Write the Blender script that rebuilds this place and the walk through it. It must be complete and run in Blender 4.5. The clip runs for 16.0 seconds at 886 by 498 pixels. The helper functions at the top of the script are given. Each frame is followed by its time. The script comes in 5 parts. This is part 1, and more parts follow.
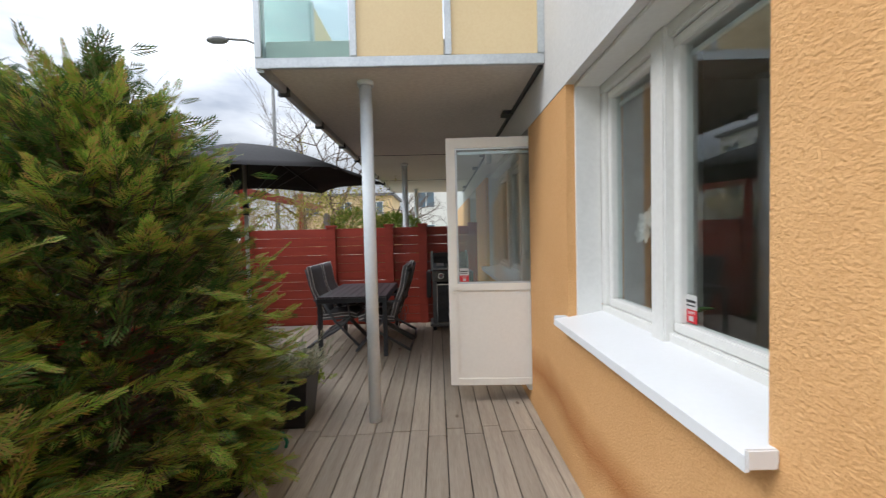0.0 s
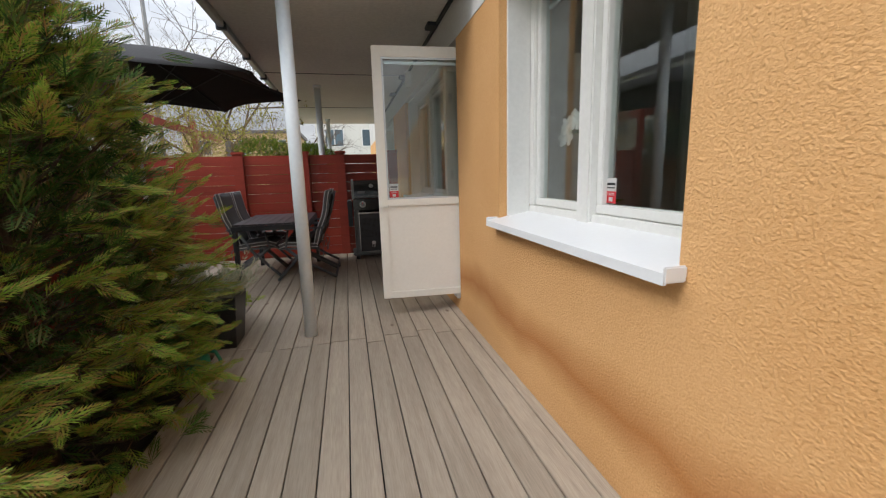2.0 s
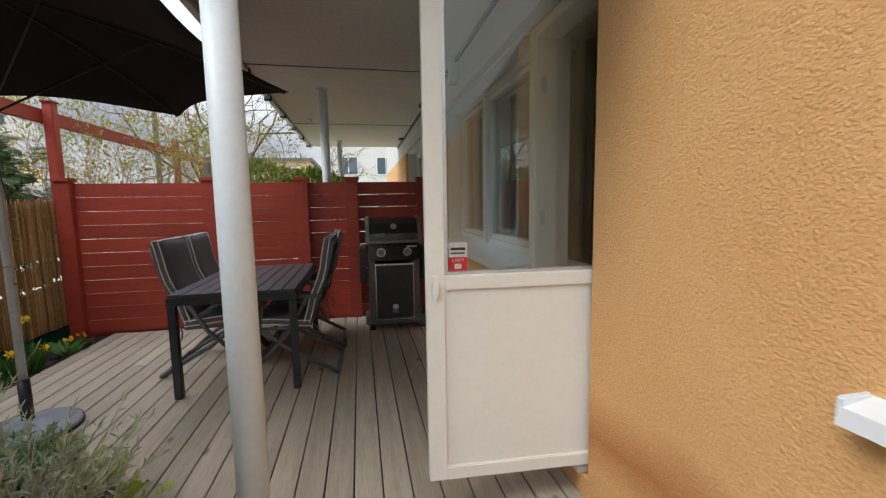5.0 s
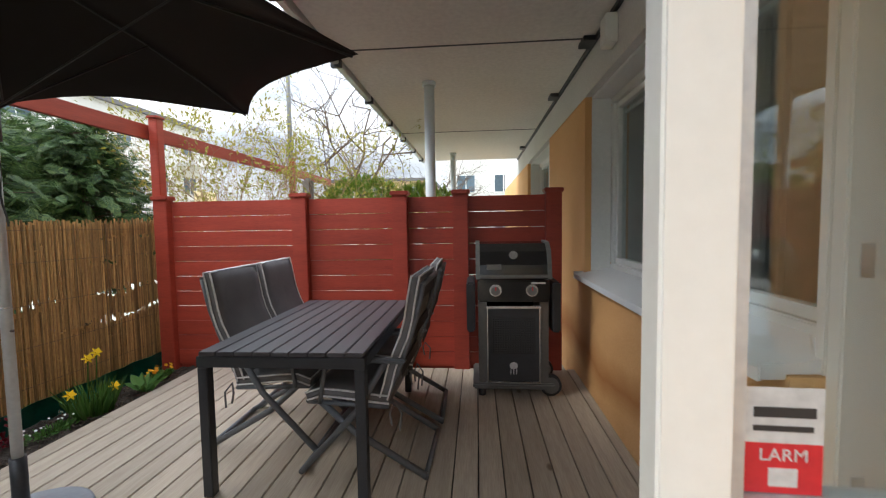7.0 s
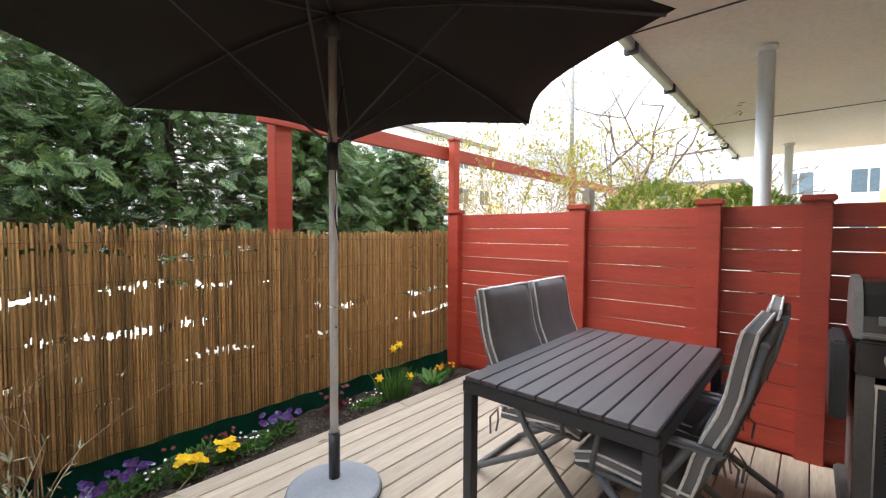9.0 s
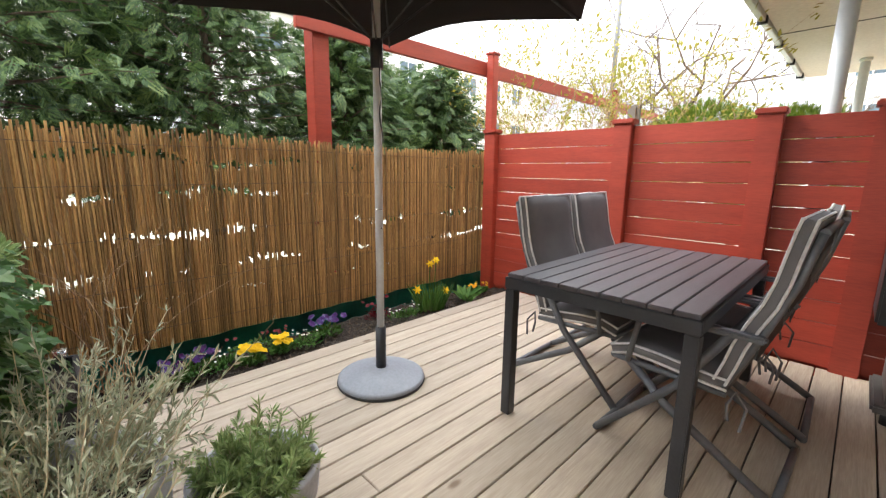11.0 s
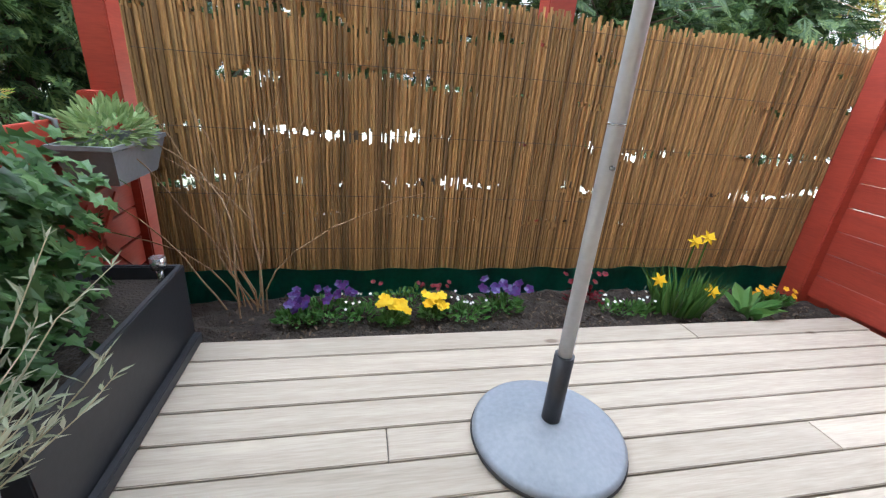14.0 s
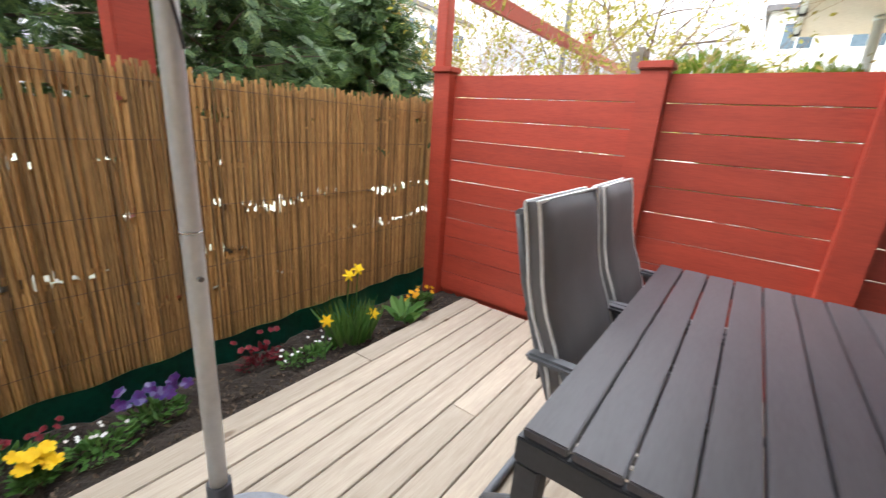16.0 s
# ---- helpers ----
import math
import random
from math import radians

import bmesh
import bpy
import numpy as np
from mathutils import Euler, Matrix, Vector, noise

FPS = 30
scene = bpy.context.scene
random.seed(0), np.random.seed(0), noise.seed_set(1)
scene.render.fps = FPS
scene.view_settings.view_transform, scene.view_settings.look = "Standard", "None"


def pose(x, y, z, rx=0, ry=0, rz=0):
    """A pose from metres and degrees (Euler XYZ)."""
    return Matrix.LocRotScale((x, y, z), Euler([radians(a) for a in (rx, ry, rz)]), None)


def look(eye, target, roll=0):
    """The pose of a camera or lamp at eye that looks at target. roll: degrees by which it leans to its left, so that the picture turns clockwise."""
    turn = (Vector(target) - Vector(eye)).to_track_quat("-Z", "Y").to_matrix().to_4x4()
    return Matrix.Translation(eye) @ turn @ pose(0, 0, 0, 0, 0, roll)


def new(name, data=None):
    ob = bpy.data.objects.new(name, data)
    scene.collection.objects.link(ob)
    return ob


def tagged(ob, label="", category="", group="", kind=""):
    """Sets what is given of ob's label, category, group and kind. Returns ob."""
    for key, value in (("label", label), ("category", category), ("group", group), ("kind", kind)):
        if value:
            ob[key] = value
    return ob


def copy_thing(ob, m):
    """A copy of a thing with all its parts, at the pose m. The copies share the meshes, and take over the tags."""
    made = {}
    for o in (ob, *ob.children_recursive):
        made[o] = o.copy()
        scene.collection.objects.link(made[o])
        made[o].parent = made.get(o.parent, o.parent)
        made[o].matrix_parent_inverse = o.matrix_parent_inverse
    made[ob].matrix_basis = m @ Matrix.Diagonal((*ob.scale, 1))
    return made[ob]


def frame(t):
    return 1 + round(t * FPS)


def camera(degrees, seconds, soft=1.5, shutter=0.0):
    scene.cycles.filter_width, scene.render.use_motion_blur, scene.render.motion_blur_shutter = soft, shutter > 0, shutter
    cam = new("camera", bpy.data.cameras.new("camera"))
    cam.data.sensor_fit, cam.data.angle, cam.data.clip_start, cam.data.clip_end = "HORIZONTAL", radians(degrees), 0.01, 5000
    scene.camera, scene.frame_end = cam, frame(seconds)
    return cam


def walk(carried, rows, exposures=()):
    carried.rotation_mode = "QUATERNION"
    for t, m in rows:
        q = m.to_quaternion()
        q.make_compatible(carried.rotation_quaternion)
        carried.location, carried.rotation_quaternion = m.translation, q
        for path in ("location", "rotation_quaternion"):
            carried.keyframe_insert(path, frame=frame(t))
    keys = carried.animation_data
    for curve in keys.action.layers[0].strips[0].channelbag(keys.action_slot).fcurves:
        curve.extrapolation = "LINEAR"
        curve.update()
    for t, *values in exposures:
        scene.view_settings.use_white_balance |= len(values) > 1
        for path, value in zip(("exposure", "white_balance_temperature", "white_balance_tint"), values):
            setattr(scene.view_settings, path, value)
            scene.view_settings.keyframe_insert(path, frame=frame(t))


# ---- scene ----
cam = camera(94.0, 16.0, 1.2, 0.2)
PATH = [
    (0, (0.086, 0.178, 1.462), (0.112, 2.177, 1.388), -1.4),
    (0.5, (0.043, 0.061, 1.445), (0.456, 2.017, 1.388), -1.8),
    (1, (-0.023, -0.024, 1.364), (0.486, 1.906, 1.239), -1.4),
    (1.5, (-0.086, -0.039, 1.277), (0.396, 1.882, 1.001), -1.4),
    (2, (-0.083, 0.121, 1.227), (0.35, 2.042, 0.873), -1.6),
    (2.5, (-0.071, 0.442, 1.228), (0.355, 2.364, 0.874), -1.3),
    (3, (-0.098, 0.788, 1.258), (0.325, 2.716, 0.935), -1.1),
    (3.5, (-0.093, 1.122, 1.301), (0.328, 3.056, 1.014), -1.1),
    (3.7, (-0.112, 1.256, 1.312), (0.334, 3.188, 1.055), -1.0),
    (5.8, (-0.057, 2.608, 1.32), (0.158, 4.586, 1.11), -0.6),
    (6, (-0.057, 2.743, 1.341), (0.09, 4.727, 1.134), -0.5),
    (6.5, (-0.044, 3.012, 1.345), (-0.058, 5.006, 1.182), -0.8),
    (7, (-0.012, 3.25, 1.338), (-0.175, 5.24, 1.215), -0.9),
    (7.5, (0.001, 3.501, 1.345), (-0.262, 5.481, 1.242), -1.2),
    (8, (-0.036, 3.682, 1.372), (-0.513, 5.623, 1.298), -1.2),
    (8.5, (-0.14, 3.724, 1.386), (-1.209, 5.414, 1.368), -0.6),
    (8.7, (-0.172, 3.684, 1.398), (-1.44, 5.231, 1.38), -0.4),
    (10.8, (-0.21, 3.535, 1.241), (-1.617, 4.924, 0.94), 0.1),
    (11, (-0.215, 3.537, 1.208), (-1.612, 4.921, 0.839), 0.8),
    (11.5, (-0.326, 3.609, 1.134), (-1.791, 4.823, 0.517), 3.1),
    (12, (-0.463, 3.684, 1.046), (-2.1, 4.392, 0.142), 4.5),
    (12.5, (-0.632, 3.782, 1.05), (-2.331, 4.301, 0.131), 4.7),
    (13, (-0.852, 3.928, 1.074), (-2.574, 4.408, 0.177), 4.0),
    (13.5, (-1.1, 4.132, 1.0), (-2.871, 4.595, 0.195), 4.7),
    (14, (-1.117, 4.259, 1.061), (-2.931, 4.659, 0.318), 4.8),
    (14.5, (-1.313, 4.299, 1.088), (-3.09, 4.823, 0.334), 4.8),
    (15, (-1.409, 4.408, 1.135), (-3.078, 5.226, 0.396), 4.0),
    (15.5, (-1.322, 4.483, 1.178), (-2.8, 5.654, 0.512), 3.5),
    (16, (-1.135, 4.5, 1.255), (-2.251, 6.057, 0.679), 4.1),
]
EXPOSURES = [(0, 0.15, 6200, 10), (1.0, -0.05, 6350, 10), (2.5, 0.12, 6450, 10), (3.5, 0.18, 6600, 10), (6.0, 0.45, 6200, 8), (7.0, 0.85, 6200, 8), (8.5, 1.55, 6250, 10), (11.0, 1.75, 6600, 10), (12.0, 2.05, 6450, 10), (12.5, 2.05, 5900, 9), (13.5, 1.95, 5700, 8), (15.0, 1.9, 5900, 10), (16.0, 1.75, 6400, 10)]
walk(cam, [(t, look(eye, target, roll)) for t, eye, target, roll in PATH], EXPOSURES)

# ---- world and sun: bright overcast ----
world = bpy.data.worlds.new("overcast")
scene.world = world
world.use_nodes = True
wn, wl = world.node_tree.nodes, world.node_tree.links
sky = wn.new("ShaderNodeTexSky")
sky.sky_type, sky.sun_disc = "NISHITA", False
sky.sun_elevation, sky.sun_rotation = radians(42), radians(250)
tc = wn.new("ShaderNodeTexCoord")
mp = wn.new("ShaderNodeMapping")
mp.inputs["Scale"].default_value = (1.6, 1.6, 4.5)
cn = wn.new("ShaderNodeTexNoise")
cn.inputs["Scale"].default_value, cn.inputs["Detail"].default_value = 2.2, 6
cr = wn.new("ShaderNodeValToRGB")
cr.color_ramp.elements[0].position, cr.color_ramp.elements[0].color = 0.36, (4.4, 4.7, 5.3, 1)
cr.color_ramp.elements[1].position, cr.color_ramp.elements[1].color = 0.62, (9.5, 9.6, 9.8, 1)
mx = wn.new("ShaderNodeMixRGB")
mx.inputs[0].default_value = 0.85
wl.new(tc.outputs["Generated"], mp.inputs[0])
wl.new(mp.outputs[0], cn.inputs["Vector"])
wl.new(cn.outputs["Fac"], cr.inputs[0])
wl.new(sky.outputs[0], mx.inputs[1])
wl.new(cr.outputs[0], mx.inputs[2])
sep = wn.new("ShaderNodeSeparateXYZ")
dome = wn.new("ShaderNodeMapRange")
dome.inputs[1].default_value, dome.inputs[2].default_value, dome.inputs[3].default_value, dome.inputs[4].default_value = 0.15, 1.0, 0.62, 3.5
wl.new(tc.outputs["Generated"], sep.inputs[0])
wl.new(sep.outputs[2], dome.inputs[0])
vm = wn.new("ShaderNodeVectorMath")
vm.operation = "SCALE"
wl.new(mx.outputs[0], vm.inputs[0])
wl.new(dome.outputs[0], vm.inputs["Scale"])
wl.new(vm.outputs[0], wn["Background"].inputs[0])
wn["Background"].inputs[1].default_value = 0.12

sun_data = bpy.data.lights.new("sun", "SUN")
sun_data.energy, sun_data.angle, sun_data.color = 1.2, radians(20), (1, 0.95, 0.88)
sun = new("sun", sun_data)
sun.matrix_world = look((-14, -5, 14), (0, 0, 0))


# ---- materials ----
def mat(name, color, rough=0.6, metal=0.0, color2=None, scale=6.0, fine=60.0, bump=0.15, depth=0.004, stretch=(1, 1, 1), rand=0.0, island=0.0, spec=0.5):
    """Two scales of colour change, fine relief, and change from piece to piece."""
    m = bpy.data.materials.new(name)
    m.use_nodes = True
    n, l = m.node_tree.nodes, m.node_tree.links
    b = n["Principled BSDF"]
    b.inputs["Roughness"].default_value, b.inputs["Metallic"].default_value = rough, metal
    b.inputs["Specular IOR Level"].default_value = spec
    color2 = color2 or tuple(c * 0.72 for c in color)
    co = n.new("ShaderNodeTexCoord")
    ma = n.new("ShaderNodeMapping")
    ma.inputs["Scale"].default_value = stretch
    geo = n.new("ShaderNodeNewGeometry")
    l.new(geo.outputs["Position"], ma.inputs[0])
    n1, n2 = n.new("ShaderNodeTexNoise"), n.new("ShaderNodeTexNoise")
    n1.inputs["Scale"].default_value, n2.inputs["Scale"].default_value = scale, fine
    n1.inputs["Detail"].default_value, n2.inputs["Detail"].default_value = 5, 4
    l.new(ma.outputs[0], n1.inputs["Vector"])
    l.new(ma.outputs[0], n2.inputs["Vector"])
    add = n.new("ShaderNodeMath")
    add.operation = "MULTIPLY_ADD"
    add.inputs[1].default_value = 0.5
    half = n.new("ShaderNodeMath")
    half.operation = "MULTIPLY"
    half.inputs[1].default_value = 0.5
    l.new(n2.outputs["Fac"], half.inputs[0])
    l.new(n1.outputs["Fac"], add.inputs[0])
    l.new(half.outputs[0], add.inputs[2])
    ramp = n.new("ShaderNodeValToRGB")
    ramp.color_ramp.elements[0].position, ramp.color_ramp.elements[0].color = 0.35, (*color2, 1)
    ramp.color_ramp.elements[1].position, ramp.color_ramp.elements[1].color = 0.62, (*color, 1)
    l.new(add.outputs[0], ramp.inputs[0])
    out = ramp.outputs[0]
    if rand or island:
        hsv = n.new("ShaderNodeHueSaturation")
        mr = n.new("ShaderNodeMapRange")
        k = rand or island
        mr.inputs[3].default_value, mr.inputs[4].default_value = 1 - k, 1 + k
        if rand:
            l.new(n.new("ShaderNodeObjectInfo").outputs["Random"], mr.inputs[0])
        else:
            l.new(geo.outputs["Random Per Island"], mr.inputs[0])
        l.new(mr.outputs[0], hsv.inputs["Value"])
        l.new(out, hsv.inputs["Color"])
        out = hsv.outputs[0]
    l.new(out, b.inputs["Base Color"])
    bu = n.new("ShaderNodeBump")
    bu.inputs["Strength"].default_value, bu.inputs["Distance"].default_value = bump, depth
    l.new(n2.outputs["Fac"], bu.inputs["Height"])
    l.new(bu.outputs[0], b.inputs["Normal"])
    return m


def leafy(name, colors, rough=0.55):
    """Foliage: colour from leaf to leaf, a little light passing through."""
    m = bpy.data.materials.new(name)
    m.use_nodes = True
    n, l = m.node_tree.nodes, m.node_tree.links
    b = n["Principled BSDF"]
    b.inputs["Roughness"].default_value = rough
    b.inputs["Specular IOR Level"].default_value = 0.25
    geo = n.new("ShaderNodeNewGeometry")
    noi = n.new("ShaderNodeTexNoise")
    noi.inputs["Scale"].default_value = 3.0
    l.new(geo.outputs["Position"], noi.inputs["Vector"])
    mix = n.new("ShaderNodeMath")
    mix.operation = "MULTIPLY_ADD"
    mix.inputs[1].default_value = 0.7
    h = n.new("ShaderNodeMath")
    h.operation = "MULTIPLY_ADD"
    h.inputs[1].default_value, h.inputs[2].default_value = 0.6, -0.15
    l.new(noi.outputs["Fac"], h.inputs[0])
    l.new(geo.outputs["Random Per Island"], mix.inputs[0])
    l.new(h.outputs[0], mix.inputs[2])
    ramp = n.new("ShaderNodeValToRGB")
    e = ramp.color_ramp.elements
    while len(e) < len(colors):
        e.new(0.5)
    for i, c in enumerate(colors):
        e[i].position, e[i].color = i / (len(colors) - 1), (*c, 1)
    l.new(mix.outputs[0], ramp.inputs[0])
    l.new(ramp.outputs[0], b.inputs["Base Color"])
    tr = n.new("ShaderNodeBsdfTranslucent")
    l.new(ramp.outputs[0], tr.inputs[0])
    ms = n.new("ShaderNodeMixShader")
    ms.inputs[0].default_value = 0.3
    l.new(b.outputs[0], ms.inputs[1])
    l.new(tr.outputs[0], ms.inputs[2])
    l.new(ms.outputs[0], n["Material Output"].inputs[0])
    return m


def glass(name, tint=(0.93, 0.97, 0.96)):
    """A thin pane: clear, with a mirror part that grows at grazing angles."""
    m = bpy.data.materials.new(name)
    m.use_nodes = True
    n, l = m.node_tree.nodes, m.node_tree.links
    n.remove(n["Principled BSDF"])
    tr, gl, lw, ms = n.new("ShaderNodeBsdfTransparent"), n.new("ShaderNodeBsdfGlossy"), n.new("ShaderNodeLayerWeight"), n.new("ShaderNodeMixShader")
    cube, lift = n.new("ShaderNodeMath"), n.new("ShaderNodeMath")
    cube.operation, lift.operation = "POWER", "MULTIPLY_ADD"
    cube.inputs[1].default_value, lift.inputs[1].default_value, lift.inputs[2].default_value = 3.0, 0.6, 0.07
    l.new(lw.outputs["Facing"], cube.inputs[0])
    l.new(cube.outputs[0], lift.inputs[0])
    tr.inputs[0].default_value = (*tint, 1)
    gl.inputs["Roughness"].default_value = 0.01
    l.new(lift.outputs[0], ms.inputs[0])
    l.new(tr.outputs[0], ms.inputs[1])
    l.new(gl.outputs[0], ms.inputs[2])
    l.new(ms.outputs[0], n["Material Output"].inputs[0])
    return m


M_STUCCO = mat("ochre_stucco", (0.76, 0.44, 0.19), 0.9, color2=(0.66, 0.35, 0.13), scale=1.1, fine=125, bump=0.85, depth=0.008)
def stain(m):
    """Weather stains: an uneven darker tide mark that runs along the foot of the wall."""
    n, l = m.node_tree.nodes, m.node_tree.links
    b = n["Principled BSDF"]
    old = b.inputs["Base Color"].links[0].from_socket
    geo, sp, no, add, ramp, mixc = n.new("ShaderNodeNewGeometry"), n.new("ShaderNodeSeparateXYZ"), n.new("ShaderNodeTexNoise"), n.new("ShaderNodeMath"), n.new("ShaderNodeValToRGB"), n.new("ShaderNodeMixRGB")
    no.inputs["Scale"].default_value, no.inputs["Detail"].default_value = 0.9, 3
    l.new(geo.outputs["Position"], sp.inputs[0])
    l.new(geo.outputs["Position"], no.inputs["Vector"])
    add.operation = "MULTIPLY_ADD"
    add.inputs[1].default_value = 0.55
    l.new(no.outputs["Fac"], add.inputs[0])
    l.new(sp.outputs[2], add.inputs[2])
    e = ramp.color_ramp.elements
    e[0].position, e[0].color = 0.42, (0, 0, 0, 1)
    e[1].position, e[1].color = 0.82, (0, 0, 0, 1)
    k = e.new(0.60)
    k.color = (0.9, 0.9, 0.9, 1)
    l.new(add.outputs[0], ramp.inputs[0])
    mixc.inputs[2].default_value = (0.44, 0.17, 0.04, 1)
    l.new(ramp.outputs[0], mixc.inputs[0])
    l.new(old, mixc.inputs[1])
    l.new(mixc.outputs[0], b.inputs["Base Color"])


stain(M_STUCCO)
M_OCHRE = mat("ochre_smooth", (0.70, 0.38, 0.11), 0.85, color2=(0.6, 0.3, 0.08), scale=2, fine=50, bump=0.2)
M_PLASTER = mat("grey_white_plaster", (0.66, 0.65, 0.63), 0.9, color2=(0.58, 0.57, 0.55), scale=1.5, fine=60, bump=0.2)
M_SOFFIT = mat("painted_soffit", (0.72, 0.70, 0.66), 0.85, color2=(0.6, 0.58, 0.55), scale=0.9, fine=30, bump=0.1)
M_WHITE = mat("white_paint", (0.76, 0.76, 0.73), 0.4, color2=(0.70, 0.70, 0.67), scale=2, fine=40, bump=0.04)
M_DOORW = mat("cream_white_paint", (0.86, 0.84, 0.77), 0.4, color2=(0.82, 0.80, 0.73), scale=2, fine=40, bump=0.04)
M_SILL = mat("white_coated_sheet", (0.70, 0.71, 0.71), 0.35, color2=(0.72, 0.73, 0.74), scale=4, fine=50, bump=0.03)
M_PILLAR = mat("pale_blue_grey_paint", (0.74, 0.80, 0.84), 0.4, color2=(0.67, 0.73, 0.78), scale=3, fine=40, bump=0.08)
M_ALU = mat("aluminium", (0.62, 0.65, 0.66), 0.4, 0.6, color2=(0.5, 0.53, 0.55), scale=6, fine=60, bump=0.05)
M_PANELB = mat("beige_panel", (0.78, 0.62, 0.36), 0.6, color2=(0.74, 0.57, 0.32), scale=2, fine=60, bump=0.03)
M_DECK = mat("weathered_deck_wood", (0.43, 0.365, 0.285), 0.75, color2=(0.315, 0.26, 0.20), scale=4, fine=24, bump=0.3, depth=0.0025, stretch=(7, 0.4, 1), rand=0.13)


def knots(m):
    """Oval brown knots spread along the boards, and a few broad rusty stains."""
    n, l = m.node_tree.nodes, m.node_tree.links
    b = n["Principled BSDF"]
    geo = n.new("ShaderNodeNewGeometry")
    for stretch, scale, lo, hi, tone, amount in (((3.6, 1.7, 0.01), 1.0, 0.035, 0.075, (0.12, 0.075, 0.045), 0.8), ((1.0, 0.7, 0.01), 0.8, 0.05, 0.30, (0.44, 0.29, 0.17), 0.35)):
        old = b.inputs["Base Color"].links[0].from_socket
        ma, vo, mr, mixc = n.new("ShaderNodeMapping"), n.new("ShaderNodeTexVoronoi"), n.new("ShaderNodeMapRange"), n.new("ShaderNodeMixRGB")
        ma.inputs["Scale"].default_value = stretch
        vo.inputs["Scale"].default_value = scale
        mr.inputs[1].default_value, mr.inputs[2].default_value, mr.inputs[3].default_value, mr.inputs[4].default_value = lo, hi, amount, 0.0
        mixc.inputs[2].default_value = (*tone, 1)
        l.new(geo.outputs["Position"], ma.inputs[0])
        l.new(ma.outputs[0], vo.inputs["Vector"])
        l.new(vo.outputs["Distance"], mr.inputs[0])
        l.new(mr.outputs[0], mixc.inputs[0])
        l.new(old, mixc.inputs[1])
        l.new(mixc.outputs[0], b.inputs["Base Color"])


knots(M_DECK)
M_RED = mat("falu_red_paint", (0.36, 0.047, 0.024), 0.55, color2=(0.27, 0.032, 0.018), scale=3, fine=30, bump=0.25, depth=0.003, stretch=(0.6, 0.6, 5), rand=0.12)
M_REED = mat("reed", (0.40, 0.235, 0.085), 0.7, color2=(0.21, 0.11, 0.038), scale=9, fine=60, bump=0.3, depth=0.002, stretch=(4, 4, 0.5), rand=0.55)
M_WIRE = mat("rusty_wire", (0.12, 0.09, 0.07), 0.6, 0.5)
M_GREENP = mat("green_edging_plastic", (0.03, 0.34, 0.27), 0.5, color2=(0.02, 0.22, 0.17), scale=6, fine=40, bump=0.2)
M_SOIL = mat("dark_soil", (0.045, 0.032, 0.022), 0.95, color2=(0.016, 0.011, 0.008), scale=18, fine=90, bump=1.0, depth=0.02)
M_GROUND = mat("grass_and_paving_ground", (0.45, 0.44, 0.40), 0.95, color2=(0.2, 0.22, 0.12), scale=0.35, fine=8, bump=0.4, depth=0.02)
M_DARKMETAL = mat("anthracite_metal", (0.045, 0.048, 0.055), 0.45, 0.3, color2=(0.035, 0.037, 0.042), scale=8, fine=90, bump=0.05)
M_SLAT = mat("dark_grey_plastic_wood", (0.075, 0.07, 0.078), 0.42, color2=(0.055, 0.05, 0.056), scale=4, fine=40, bump=0.2, depth=0.002, stretch=(5, 0.6, 1), rand=0.1)
M_CUSHION = mat("charcoal_cushion_fabric", (0.17, 0.165, 0.17), 0.95, color2=(0.125, 0.12, 0.125), scale=5, fine=500, bump=0.35, depth=0.002)
M_PIPING = mat("white_piping", (0.72, 0.72, 0.72), 0.8)
M_TUBE = mat("grey_powder_coated_tube", (0.13, 0.14, 0.155), 0.45, 0.2, color2=(0.10, 0.108, 0.12))
M_CANOPY = mat("black_umbrella_cloth", (0.011, 0.010, 0.011), 0.85, color2=(0.008, 0.007, 0.008), scale=4, fine=300, bump=0.15)
M_POLE = mat("silver_grey_pole", (0.60, 0.62, 0.64), 0.42, 0.1, color2=(0.52, 0.54, 0.56))
M_BASE = mat("grey_coated_base", (0.23, 0.25, 0.28), 0.5, color2=(0.18, 0.195, 0.22), scale=5, fine=60, bump=0.1)
# rubber parts, and the slab that paints shade below the deck
M_BLACK = mat("black_rubber_and_shade", (0.02, 0.02, 0.022), 0.6)
M_GRILLBLK = mat("black_enamel", (0.012, 0.012, 0.013), 0.16, color2=(0.01, 0.01, 0.011), bump=0.02)
M_GRILLGRY = mat("grey_grill_metal", (0.16, 0.16, 0.155), 0.45, 0.5, color2=(0.13, 0.13, 0.125))
M_STEEL = mat("brushed_steel", (0.62, 0.62, 0.62), 0.25, 0.9)
M_POT = mat("light_grey_pot", (0.46, 0.47, 0.50), 0.7, color2=(0.36, 0.37, 0.40), scale=5, fine=70, bump=0.2)
M_PLANTER = mat("black_planter_plastic", (0.022, 0.024, 0.028), 0.45, color2=(0.016, 0.017, 0.02), scale=3, fine=40, bump=0.1)
M_GREYBOX = mat("grey_plastic_box", (0.22, 0.235, 0.25), 0.5, color2=(0.18, 0.19, 0.2))
M_BARK = mat("bark", (0.13, 0.09, 0.06), 0.9, color2=(0.06, 0.042, 0.03), scale=8, fine=40, bump=0.8, depth=0.01, stretch=(3, 3, 0.7))
M_TWIG = mat("dry_twig", (0.36, 0.24, 0.13), 0.85, color2=(0.25, 0.15, 0.08))
M_STRAW = mat("dry_straw_stems", (0.46, 0.40, 0.27), 0.85, color2=(0.33, 0.28, 0.18), island=0.3)
M_GLASS = glass("window_glass")
